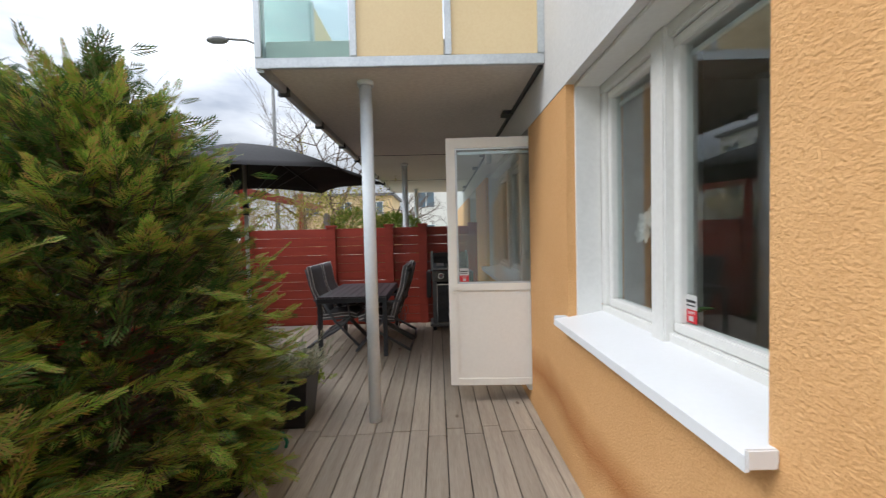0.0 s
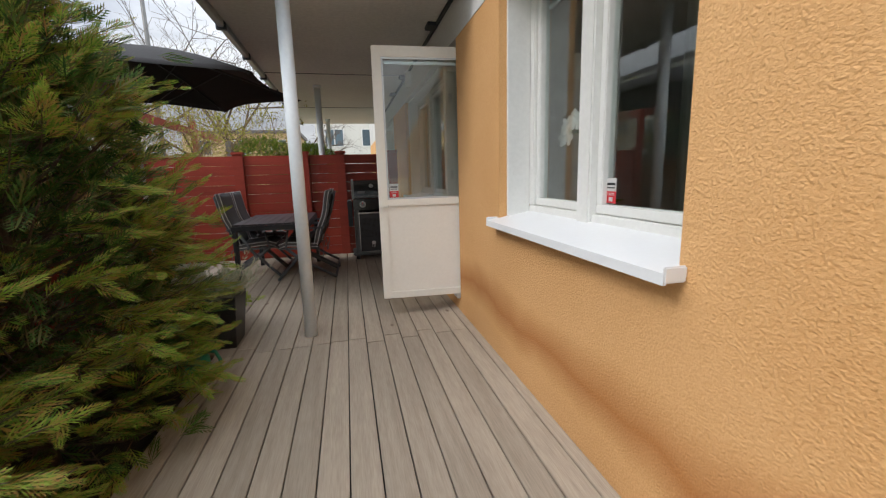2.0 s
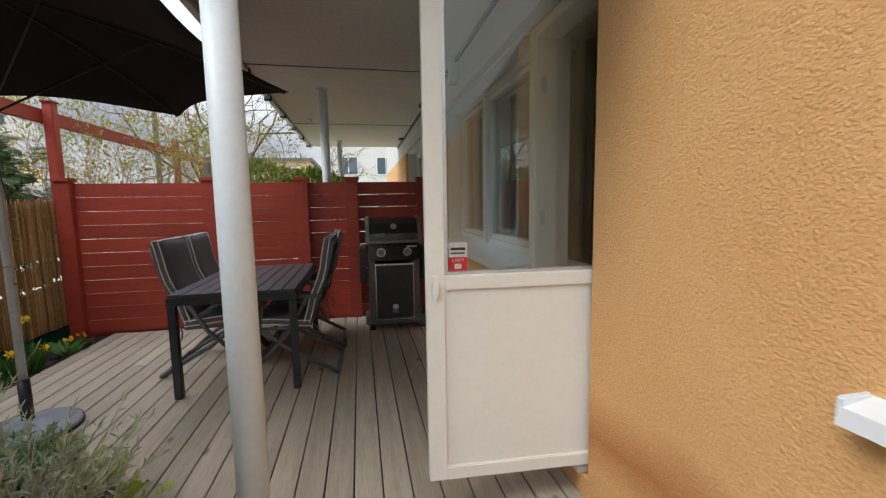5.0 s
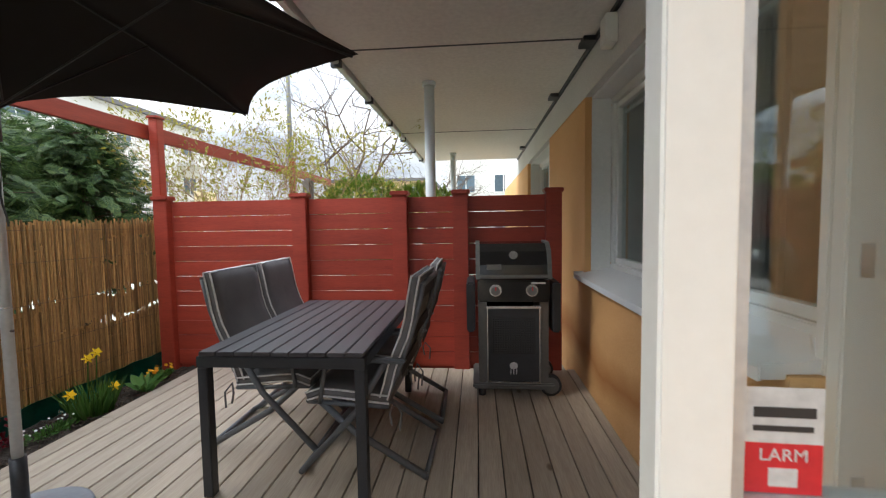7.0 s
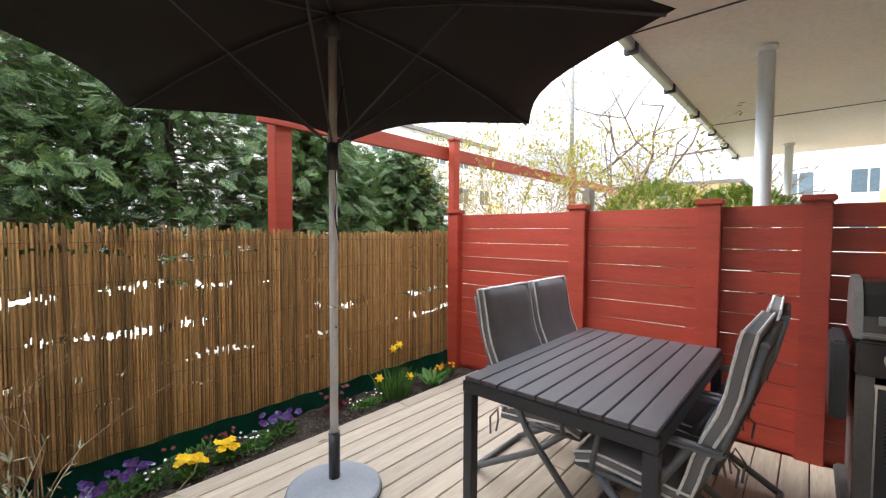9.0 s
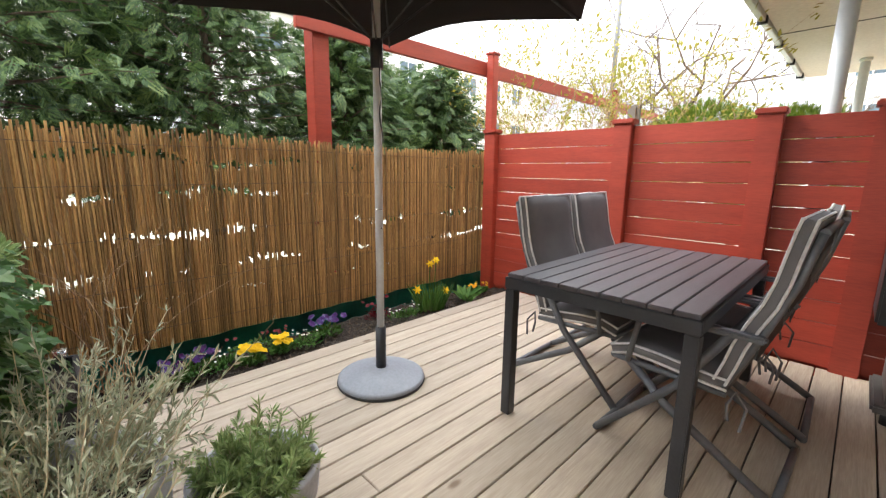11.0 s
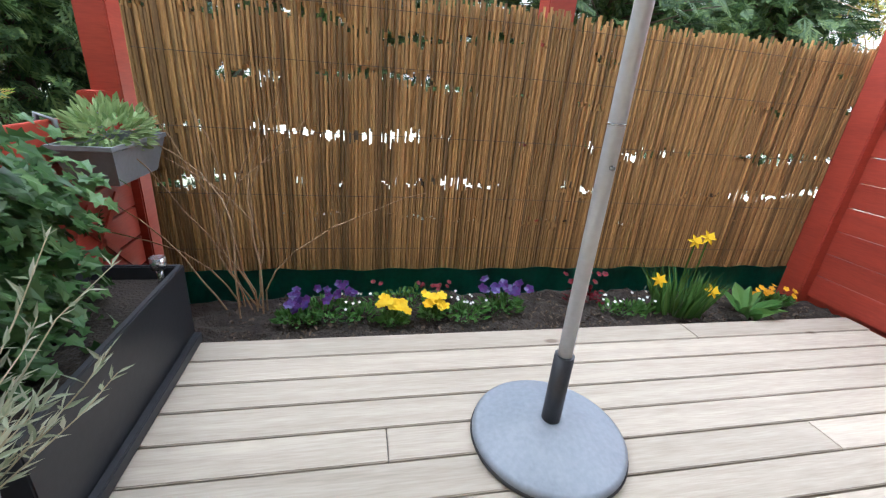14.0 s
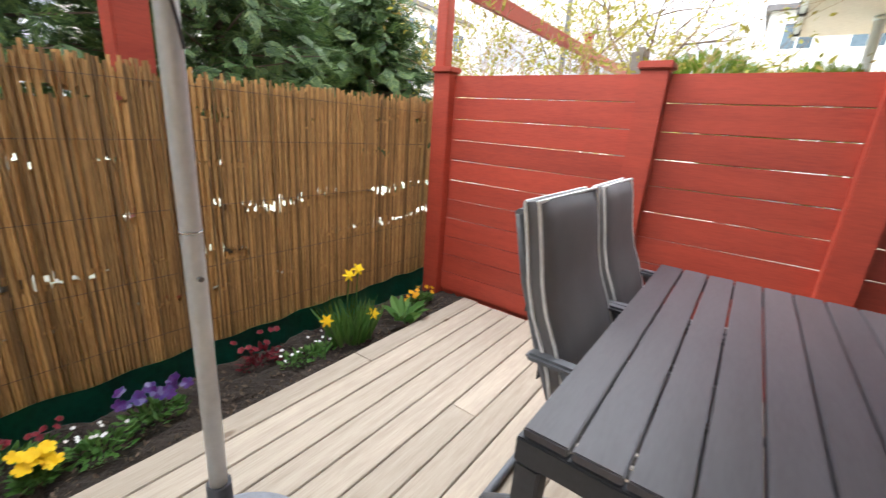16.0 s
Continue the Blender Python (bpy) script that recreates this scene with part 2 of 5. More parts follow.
M_GLASSG = glass("greenish_glass", (0.80, 0.90, 0.87))
M_INNER = mat("interior_wall", (0.8, 0.79, 0.76), 0.9)
M_CURTAIN = mat("pale_curtain", (0.66, 0.66, 0.6), 0.9, color2=(0.5, 0.5, 0.45), scale=14, fine=80, stretch=(1, 3, 0.1))
M_FLOORIN = mat("interior_floor", (0.3, 0.2, 0.12), 0.5)
M_STICKR = mat("red_sticker", (0.62, 0.02, 0.03), 0.5)
M_STICKW = mat("grey_sticker", (0.62, 0.62, 0.60), 0.5)
M_INK = mat("dark_ink", (0.03, 0.03, 0.03), 0.6)
M_CONC = mat("pale_facade", (0.70, 0.68, 0.62), 0.9, color2=(0.62, 0.6, 0.55), scale=0.4, fine=8)
M_FACADEY = mat("yellow_facade", (0.68, 0.5, 0.27), 0.9, color2=(0.6, 0.44, 0.23), scale=0.4, fine=8)
M_DARKPANE = mat("dark_window_pane", (0.10, 0.14, 0.17), 0.08, color2=(0.07, 0.10, 0.12), bump=0.0, rand=0.3)
M_ROOF = mat("grey_roof", (0.16, 0.15, 0.15), 0.8)
M_GREYWOOD = mat("weathered_post", (0.23, 0.21, 0.18), 0.9)

L_THUJA = leafy("thuja_leaf", [(0.02, 0.05, 0.012), (0.04, 0.095, 0.02), (0.08, 0.16, 0.028), (0.15, 0.11, 0.045), (0.11, 0.20, 0.035)])
L_THUJATIP = leafy("thuja_young_leaf", [(0.08, 0.19, 0.025), (0.17, 0.31, 0.04), (0.32, 0.42, 0.06), (0.40, 0.22, 0.08), (0.38, 0.45, 0.07)])
L_CONIF = leafy("conifer_leaf", [(0.02, 0.045, 0.02), (0.045, 0.09, 0.03), (0.09, 0.15, 0.045), (0.17, 0.23, 0.07)])
L_YEW = leafy("bright_yew_leaf", [(0.06, 0.13, 0.02), (0.16, 0.24, 0.03), (0.25, 0.30, 0.05)])
L_SPRING = leafy("spring_leaf", [(0.2, 0.22, 0.04), (0.36, 0.34, 0.06), (0.28, 0.2, 0.08)])
L_IVY = leafy("ivy_leaf", [(0.03, 0.08, 0.025), (0.07, 0.15, 0.045), (0.15, 0.24, 0.09)], 0.35)
L_LAV = leafy("lavender_leaf", [(0.22, 0.27, 0.17), (0.37, 0.40, 0.28), (0.54, 0.53, 0.41)])
L_HERB = leafy("herb_leaf", [(0.13, 0.22, 0.08), (0.27, 0.36, 0.15), (0.40, 0.48, 0.24)])
L_LIME = leafy("lime_leaf", [(0.2, 0.32, 0.03), (0.32, 0.44, 0.05), (0.45, 0.52, 0.09)])
L_GREEN = leafy("garden_leaf", [(0.04, 0.11, 0.025), (0.08, 0.19, 0.04), (0.15, 0.27, 0.07)])
P_YELLOW = leafy("yellow_petal", [(0.8, 0.5, 0.01), (0.85, 0.62, 0.02)])
P_PURPLE = leafy("purple_petal", [(0.025, 0.003, 0.05), (0.06, 0.008, 0.11), (0.05, 0.03, 0.15), (0.3, 0.28, 0.45)])
P_RED = leafy("dark_red_petal", [(0.09, 0.008, 0.015), (0.2, 0.015, 0.025)])
P_WHITE = leafy("white_petal", [(0.7, 0.7, 0.68), (0.8, 0.8, 0.78)])
P_ORANGE = leafy("orange_petal", [(0.7, 0.3, 0.01), (0.75, 0.45, 0.02)])


# ---- shape helpers ----
def box(bm, lo, hi, bevel=0.0, m=None):
    x0, y0, z0 = lo
    x1, y1, z1 = hi
    v = [bm.verts.new(p) for p in ((x0, y0, z0), (x1, y0, z0), (x1, y1, z0), (x0, y1, z0), (x0, y0, z1), (x1, y0, z1), (x1, y1, z1), (x0, y1, z1))]
    f = [bm.faces.new([v[i] for i in q]) for q in ((3, 2, 1, 0), (4, 5, 6, 7), (0, 1, 5, 4), (1, 2, 6, 5), (2, 3, 7, 6), (3, 0, 4, 7))]
    if m is not None:
        bmesh.ops.transform(bm, matrix=m, verts=v)
    if bevel:
        bmesh.ops.bevel(bm, geom=list({e for q in f for e in q.edges}), offset=bevel, segments=2, affect="EDGES")
    return bm


def tube(bm, pts, r, seg=10, r1=None, caps=True):
    """A round bar along points, from radius r to r1."""
    r1 = r if r1 is None else r1
    pts = [Vector(p) for p in pts]
    rings = []
    for i, p in enumerate(pts):
        d = (pts[min(i + 1, len(pts) - 1)] - pts[max(i - 1, 0)]).normalized()
        a = d.orthogonal().normalized() if i == 0 else (a - d * a.dot(d)).normalized()
        b = d.cross(a)
        q = r + (r1 - r) * i / max(1, len(pts) - 1)
        rings.append([bm.verts.new(p + (a * math.cos(k * math.tau / seg) + b * math.sin(k * math.tau / seg)) * q) for k in range(seg)])
    for u, w in zip(rings, rings[1:]):
        for k in range(seg):
            f = bm.faces.new((u[k], u[(k + 1) % seg], w[(k + 1) % seg], w[k]))
            f.smooth = seg > 6
    if caps:
        bm.faces.new(rings[0][::-1])
        bm.faces.new(rings[-1])
    return bm


def lathe(bm, prof, at=(0, 0, 0), seg=40):
    """A turned body from (radius, height) pairs."""
    rings = []
    for r, z in prof:
        rings.append([bm.verts.new((at[0] + r * math.cos(k * math.tau / seg), at[1] + r * math.sin(k * math.tau / seg), at[2] + z)) for k in range(seg)])
    for u, w in zip(rings, rings[1:]):
        for k in range(seg):
            bm.faces.new((u[k], u[(k + 1) % seg], w[(k + 1) % seg], w[k])).smooth = True
    bm.faces.new(rings[0][::-1])
    bm.faces.new(rings[-1])
    return bm


def mesh_of(name, bm, material):
    me = bpy.data.meshes.new(name)
    bmesh.ops.recalc_face_normals(bm, faces=bm.faces)
    bm.to_mesh(me)
    bm.free()
    me.materials.append(material)
    return me


def part(name, bm, material, parent=None, label=""):
    """One mesh object, under a thing when parent is given."""
    ob = new(name, mesh_of(name, bm, material))
    if parent is not None:
        ob.parent = parent
    return tagged(ob, label)


def thing(name, label, category, group="", at=(0, 0, 0), kind=""):
    ob = new(name)
    ob.empty_display_size = 0.1
    ob.location = at
    return tagged(ob, label, category, group, kind)


def B(lo, hi, bevel=0.0):
    return box(bmesh.new(), lo, hi, bevel)


def T(pts, r, seg=10, r1=None):
    return tube(bmesh.new(), pts, r, seg, r1)


def struct(name, bm, material, label=""):
    return tagged(part(name, bm, material), label, kind="structure")


rng = np.random.default_rng(7)


def scatter(name, tv, tf, pos, direction, size, material, parent=None, roll=None, label=""):
    """Many small copies of one template (length along +x, face up +z) joined in one mesh."""
    pos, direction = np.asarray(pos, float), np.asarray(direction, float)
    n = len(pos)
    d = direction / np.linalg.norm(direction, axis=1, keepdims=True)
    up = rng.normal(size=(n, 3)) * 0.6 + np.array([0, 0, 1.0]) if roll is None else np.asarray(roll, float)
    s = np.cross(up, d)
    s /= np.linalg.norm(s, axis=1, keepdims=True) + 1e-9
    u = np.cross(d, s)
    size = np.broadcast_to(np.asarray(size, float), (n,))
    tv = np.asarray(tv, float)
    v = pos[:, None, :] + size[:, None, None] * (tv[None, :, 0:1] * d[:, None, :] + tv[None, :, 1:2] * s[:, None, :] + tv[None, :, 2:3] * u[:, None, :])
    k = len(tv)
    faces = [tuple(int(i) + j * k for i in f) for j in range(n) for f in tf]
    me = bpy.data.meshes.new(name)
    me.from_pydata(v.reshape(-1, 3).tolist(), [], faces)
    me.materials.append(material)
    ob = new(name, me)
    if parent is not None:
        ob.parent = parent
    return tagged(ob, label)


def frond():
    """A flat scaly spray with side twigs, drooping at its tip."""
    v, f = [], []

    def blade(p, q, w):
        i = len(v)
        p, q = np.array(p, float), np.array(q, float)
        t = q - p
        sd = np.array([-t[1], t[0], 0]) / (np.linalg.norm(t) + 1e-9) * w
        v.extend([p, (p + q) / 2 + sd, q, (p + q) / 2 - sd])
        f.append((i, i + 1, i + 2, i + 3))
    blade((0, 0, 0), (1, 0, -0.12), 0.03)
    for j in range(7):
        x = 0.12 + 0.12 * j
        ln = 0.46 - 0.045 * j
        for sgn in (1, -1):
            e = (x + ln * 0.75, sgn * ln * 0.7, -0.12 * x - 0.06)
            blade((x, 0, -0.1 * x), e, 0.038)
            mid = (x + ln * 0.42, sgn * ln * 0.35, -0.1 * x - 0.02)
            blade(mid, (mid[0] + ln * 0.45, mid[1] + sgn * ln * 0.04, mid[2] - 0.03), 0.032)
    return v, f


def spray():
    """A fan of narrow scaly twigs with upturned tips."""
    v, f = [], []

    def blade(p, q, w):
        i = len(v)
        p, q = np.array(p, float), np.array(q, float)
        t = q - p
        sd = np.array([-t[1], t[0], 0]) / (np.linalg.norm(t) + 1e-9) * w
        v.extend([p, p + 0.6 * t + sd, q, p + 0.6 * t - sd])
        f.append((i, i + 1, i + 2, i + 3))
    blade((0, 0, 0), (1, 0, 0.06), 0.03)
    for j in range(6):
        x = 0.08 + 0.14 * j
        ln = 0.50 - 0.05 * j
        for sgn in (1, -1):
            e = (x + ln * 0.85, sgn * ln * 0.55, 0.05 - 0.05 * x)
            blade((x, 0, 0.0), e, 0.024)
            if j < 5:
                mid = (x + ln * 0.4, sgn * ln * 0.26, 0.01)
                blade(mid, (mid[0] + ln * 0.5, mid[1] - sgn * ln * 0.02, 0.05), 0.02)
    return v, f


SPRAY = spray()
FROND = frond()
LEAF = ([(0, 0, 0), (0.35, 0.22, 0.05), (0.75, 0.14, 0.02), (1, 0, -0.08), (0.75, -0.14, 0.02), (0.35, -0.22, 0.05)], [(0, 1, 2, 3), (0, 3, 4, 5)])
IVYLEAF = ([(0, 0, 0), (-0.12, 0.42, 0.04), (0.3, 0.3, 0.02), (0.45, 0.55, 0), (0.6, 0.22, 0), (1, 0, -0.1), (0.6, -0.22, 0), (0.45, -0.55, 0), (0.3, -0.3, 0.02), (-0.12, -0.42, 0.04)],
           [(0, 1, 2), (0, 2, 3, 4), (0, 4, 5), (0, 5, 6), (0, 6, 7, 8), (0, 8, 9)])
BLADE = ([(0, 0.03, 0), (0, -0.03, 0), (0.5, 0.025, 0.05), (0.5, -0.025, 0.05), (1, 0, -0.08)], [(0, 1, 3, 2), (2, 3, 4)])

# ---- ground, building, deck frame ----
WX = 0.86
ground = bmesh.new()
bmesh.ops.create_grid(ground, x_segments=40, y_segments=40, size=400, matrix=Matrix.Translation((0, 0, -0.14)))
struct("ground", ground, M_GROUND, "mixed grass and pale paving outside the patio")


def wall_run(name, pieces, material, label):
    bm = bmesh.new()
    for lo, hi in pieces:
        box(bm, lo, hi)
    return struct(name, bm, material, label)


W1, W2, DOOR = (1.13, 2.63), (4.50, 6.68), (3.62, 4.46)
wall_run("wall_facade", [((WX, -6, -0.2), (1.2, W1[0], 2.32)), ((WX, W1[0], -0.2), (1.2, W1[1], 0.91)), ((WX, W1[1], -0.2), (1.2, DOOR[0], 2.32)),
                         ((WX, DOOR[1], -0.2), (1.2, W2[0], 0.89)), ((WX, W2[0], -0.2), (1.2, W2[1], 0.89)), ((WX, W2[1], -0.2), (1.2, 8.3, 2.32)),
                         ((WX, 8.3, -0.2), (1.2, 10.4, 0.91)), ((WX, 10.4, -0.2), (1.2, 16, 2.32)), ((WX, DOOR[0], -0.2), (1.2, DOOR[1], 0.1))],
         M_STUCCO, "rough ochre stucco facade with stained foot")
wall_run("wall_upper", [((WX - 0.004, -6, 2.32), (1.2, 16, 2.65)), ((WX - 0.004, -6, 2.65), (1.2, 16, 8.6))], M_PLASTER, "grey-white plaster upper facade")
wall_run("wall_interior", [((4.6, -6, -0.2), (4.7, 16, 2.6)), ((1.2, -6, -0.2), (4.6, -5.9, 2.6)), ((1.2, 15.9, -0.2), (4.6, 16, 2.6)), ((1.2, 3.1, 0), (4.6, 3.2, 2.6)), ((1.2, 7.3, 0), (4.6, 7.4, 2.6))], M_INNER, "dim interior walls")
wall_run("wall_hall", [((1.95, 4.2, 0.08), (2.0, 5.3, 2.5))], mat("tan_interior_wall", (0.52, 0.40, 0.27), 0.85), "tan inner wall beyond the balcony door")
struct("floor_interior", B((1.2, -5.9, -0.02), (4.6, 15.9, 0.08)), M_FLOORIN, "wooden floor indoors")
struct("ceiling_interior", B((1.2, -6, 2.5), (4.7, 16, 2.6)), M_INNER, "plain indoor ceiling")
struct("roof_cover", B((0.8, -6.1, 8.6), (4.8, 16.1, 8.8)), M_ROOF, "flat roof edge")
wall_run("wall_back", [((4.7, -6, -0.2), (4.8, 16, 8.6)), ((1.2, -6.1, -0.2), (4.8, -6, 8.6)), ((1.2, 16, -0.2), (4.8, 16.1, 8.6))], M_PLASTER, "plain plaster outer walls")


def window(name, y0, y1, z0, z1, mull, near_lining=True):
    """A white two-light window set back in the wall, with its sloping sill."""
    w = thing(name, "white painted window with two panes and a sheet metal sill", "window", kind="structure")
    fx0, fx1 = 1.06, 1.16
    bm = bmesh.new()
    for lo, hi in (((fx0, y0, z0), (fx1, y1, z0 + 0.07)), ((fx0, y0, z1 - 0.07), (fx1, y1, z1)), ((fx0, y0, z0 + 0.07), (fx1, y0 + 0.07, z1 - 0.07)), ((fx0, y1 - 0.07, z0 + 0.07), (fx1, y1, z1 - 0.07))):
        box(bm, lo, hi, 0.006)
    part("window_frame", bm, M_WHITE, w)
    part("mullion", B((fx0 - 0.02, mull - 0.055, z0 + 0.02), (fx1, mull + 0.055, z1 - 0.02), 0.008), M_WHITE, w)
    for a, b in ((y0 + 0.07, mull - 0.055), (mull + 0.055, y1 - 0.07)):
        bm = bmesh.new()
        c0, c1 = z0 + 0.072, z1 - 0.072
        for lo, hi in (((fx0 + 0.02, a, c0), (fx1 - 0.02, b, c0 + 0.045)), ((fx0 + 0.02, a, c1 - 0.045), (fx1 - 0.02, b, c1)), ((fx0 + 0.02, a, c0 + 0.045), (fx1 - 0.02, a + 0.045, c1 - 0.045)), ((fx0 + 0.02, b - 0.045, c0 + 0.045), (fx1 - 0.02, b, c1 - 0.045))):
            box(bm, lo, hi, 0.005)
        sash = part("sash", bm, M_WHITE, w)
        part("pane", B((1.11, a + 0.045, c0 + 0.045), (1.116, b - 0.045, c1 - 0.045)), M_GLASS, sash).visible_shadow = False
        part("blind_rail", B((1.122, a + 0.05, c1 - 0.10), (1.14, b - 0.05, c1 - 0.075), 0.004), M_ALU, sash)
    bm = bmesh.new()
    for ya, yb in ((y1 - 0.02, y1), (y0, y0 + 0.02))[:2 if near_lining else 1]:
        box(bm, (WX + 0.05, ya, z0), (fx0 - 0.002, yb, z1 - 0.02), 0.003)
    box(bm, (WX + 0.05, y0, z1 - 0.02), (fx0 - 0.002, y1, z1), 0.003)
    part("reveal_lining", bm, M_WHITE, w)
    bm = bmesh.new()
    s = [(1.075, z0 + 0.035), (WX - 0.075, z0 - 0.02), (WX - 0.08, z0 - 0.055), (WX - 0.07, z0 - 0.055), (WX - 0.06, z0 - 0.035), (1.075, z0 - 0.03)]
    ends = []
    for y in (y0 - 0.03, y1 + 0.03):
        ends.append([bm.verts.new((x, y, z)) for x, z in s])
    for k in range(len(s)):
        bm.faces.new((ends[0][k], ends[0][(k + 1) % 6], ends[1][(k + 1) % 6], ends[1][k]))
    bm.faces.new(ends[0])
    bm.faces.new(ends[1][::-1])
    part("window_sill", bm, M_SILL, w, "white coated sheet metal sill")
    bm = bmesh.new()
    for y in (y0 - 0.034, y1 + 0.022):
        box(bm, (WX - 0.078, y, z0 - 0.05), (WX - 0.002, y + 0.012, z0 + 0.0), 0.004)
    part("sill_end", bm, M_SILL, w)
    return w


window("window_1", *W1, 0.95, 2.32, 1.96)
window("window_2", *W2, 0.93, 2.32, 5.72, False)
window("window_3", 8.3, 10.4, 0.95, 2.32, 9.35)


def curtain(y0, y1, x=1.5, z0=0.9, z1=2.4):
    bm = bmesh.new()
    n = 48
    rows = [[bm.verts.new((x + 0.03 * math.sin(i * 1.1) + 0.012 * math.sin(i * 2.7), y0 + (y1 - y0) * i / n, z)) for i in range(n + 1)] for z in (z0, z1)]
    for i in range(n):
        bm.faces.new((rows[0][i], rows[0][i + 1], rows[1][i + 1], rows[1][i])).smooth = True
    bmesh.ops.solidify(bm, geom=bm.faces[:], thickness=0.004)
    return tagged(part("curtain", bm, M_CURTAIN), "pale pleated curtain hanging behind the window", "curtain", "curtains")


for y0, y1 in ((2.40, 2.72), (1.62, 1.86), (1.0, 1.25), (6.3, 6.75), (4.7, 5.0), (5.45, 5.7)):
    curtain(y0, y1)
for y0, y1 in ((W1[0], W1[1]), (W2[0], W2[1])):
    struct("trim", B((1.2, y0 - 0.1, 0.86), (1.42, y1 + 0.1, 0.9), 0.006), M_WHITE, "white inner window board")

# door opening and its open leaf
bm = bmesh.new()
for lo, hi in (((1.03, DOOR[0], 0.1), (1.16, DOOR[0] + 0.05, 2.32)), ((0.95, DOOR[1] - 0.05, 0.1), (1.1, DOOR[1], 2.32)), ((0.95, DOOR[0] + 0.05, 2.25), (1.1, DOOR[1] - 0.05, 2.32)), ((0.84, DOOR[0] + 0.05, 0.1), (1.1, DOOR[1] - 0.05, 0.14))):
    box(bm, lo, hi, 0.006)
struct("door_frame", bm, M_WHITE, "white painted balcony door frame")
struct("frame_post", B((0.95, DOOR[1] + 0.002, 0.894), (1.2, W2[0] - 0.002, 2.32), 0.004), M_WHITE, "white painted post between balcony door and window")
for z in (0.55, 1.18, 1.95):
    struct("strike_plate", B((0.985, DOOR[1] - 0.054, z), (1.02, DOOR[1] - 0.0505, z + 0.09), 0.001), M_ALU, "small steel strike plate on the door frame")
door = thing("door_1", "white balcony door standing open with a tall glass pane", "door", kind="structure")
DX0, DX1, DY0, DY1, DZ0, DZ1, DM = 0.172, 1.02, 3.64, 3.695, 0.155, 2.262, 1.03
bm = bmesh.new()
for lo, hi in (((DX0, DY0, DZ0), (DX0 + 0.075, DY1, DZ1)), ((DX1 - 0.075, DY0, DZ0), (DX1, DY1, DZ1)), ((DX0 + 0.075, DY0, DZ1 - 0.085), (DX1 - 0.075, DY1, DZ1)),
               ((DX0 + 0.075, DY0, DM - 0.06), (DX1 - 0.075, DY1, DM)), ((DX0 + 0.075, DY0, DZ0), (DX1 - 0.075, DY1, DZ0 + 0.06))):
    box(bm, lo, hi, 0.004)
part("leaf_frame", bm, M_DOORW, door)
part("lower_panel", B((DX0 + 0.075, DY0 + 0.012, DZ0 + 0.06), (DX1 - 0.075, DY1 - 0.012, DM - 0.06), 0.003), M_DOORW, door)
bm = bmesh.new()
for lo, hi in (((DX0 + 0.076, DY0 + 0.01, DM), (DX0 + 0.09, DY1 - 0.01, DZ1 - 0.085)), ((DX1 - 0.09, DY0 + 0.01, DM), (DX1 - 0.076, DY1 - 0.01, DZ1 - 0.085)), ((DX0 + 0.09, DY0 + 0.01, DM), (DX1 - 0.09, DY1 - 0.01, DM + 0.014)), ((DX0 + 0.09, DY0 + 0.01, DZ1 - 0.1), (DX1 - 0.09, DY1 - 0.01, DZ1 - 0.085))):
    box(bm, lo, hi)
part("glazing_bead", bm, M_ALU, door)
part("pane", B((DX0 + 0.09, 3.664, DM + 0.014), (DX1 - 0.09, 3.67, DZ1 - 0.1)), M_GLASS, door).visible_shadow = False
part("blind_rail", B((DX0 + 0.1, 3.675, DZ1 - 0.135), (DX1 - 0.1, 3.69, DZ1 - 0.112), 0.003), M_ALU, door)
h = part("door_handle", B((DX0 + 0.022, DY0 - 0.035, 0.94), (DX0 + 0.045, DY0 - 0.02, 1.04), 0.005), M_DOORW, door, "small white pull handle")
part("handle_base", B((DX0 + 0.016, DY0 - 0.02, 0.965), (DX0 + 0.05, DY0, 1.01), 0.004), M_DOORW, h)
part("inner_lever", T([(DX0 + 0.04, DY1, 1.12), (DX0 + 0.04, DY1 + 0.05, 1.12), (DX0 + 0.16, DY1 + 0.05, 1.12)], 0.009), M_STEEL, door, "steel lever handle")


def letters(body, size, m, material, parent):
    c = bpy.data.curves.new("lettering", "FONT")
    c.body, c.size, c.extrude, c.align_x = body, size, 0.0004, "CENTER"
    c.materials.append(material)
    tmp = new("lettering", c)
    me = bpy.data.meshes.new_from_object(tmp.evaluated_get(bpy.context.evaluated_depsgraph_get()))
    bpy.data.objects.remove(tmp)
    ob = new("lettering", me)
    ob.parent = parent
    ob.matrix_local = m
    return ob


def alarm_sticker(m, s=1.0):
    st = thing("alarm_sticker", "grey and red alarm notice stuck on glass", "sticker", "alarm stickers")
    part("top_half", B((-0.038, -0.001, 0.055), (0.038, 0, 0.115)), M_STICKW, st)
    part("bottom_half", B((-0.038, -0.001, 0), (0.038, 0, 0.055)), M_STICKR, st)
    part("mark", B((-0.03, -0.0018, 0.083), (0.03, -0.001, 0.094)), M_INK, st)
    part("small_line", B((-0.03, -0.0018, 0.068), (0.028, -0.001, 0.074)), M_INK, st)
    letters("LARM", 0.019, pose(0, -0.0016, 0.036, 90), M_STICKW, st)
    part("emblem", B((-0.014, -0.0018, 0.008), (0.014, -0.001, 0.028)), M_STICKW, st)
    st.matrix_world = m
    return st


SWING = Matrix.Translation((DX1, DY0, 0)) @ pose(0, 0, 0, 0, 0, -3.0) @ Matrix.Translation((-DX1, -DY0, 0))
door.matrix_basis = SWING
alarm_sticker(SWING @ pose(0.306, 3.663, DM + 0.016))
alarm_sticker(pose(1.109, 1.83, 1.075, 0, 0, -90))

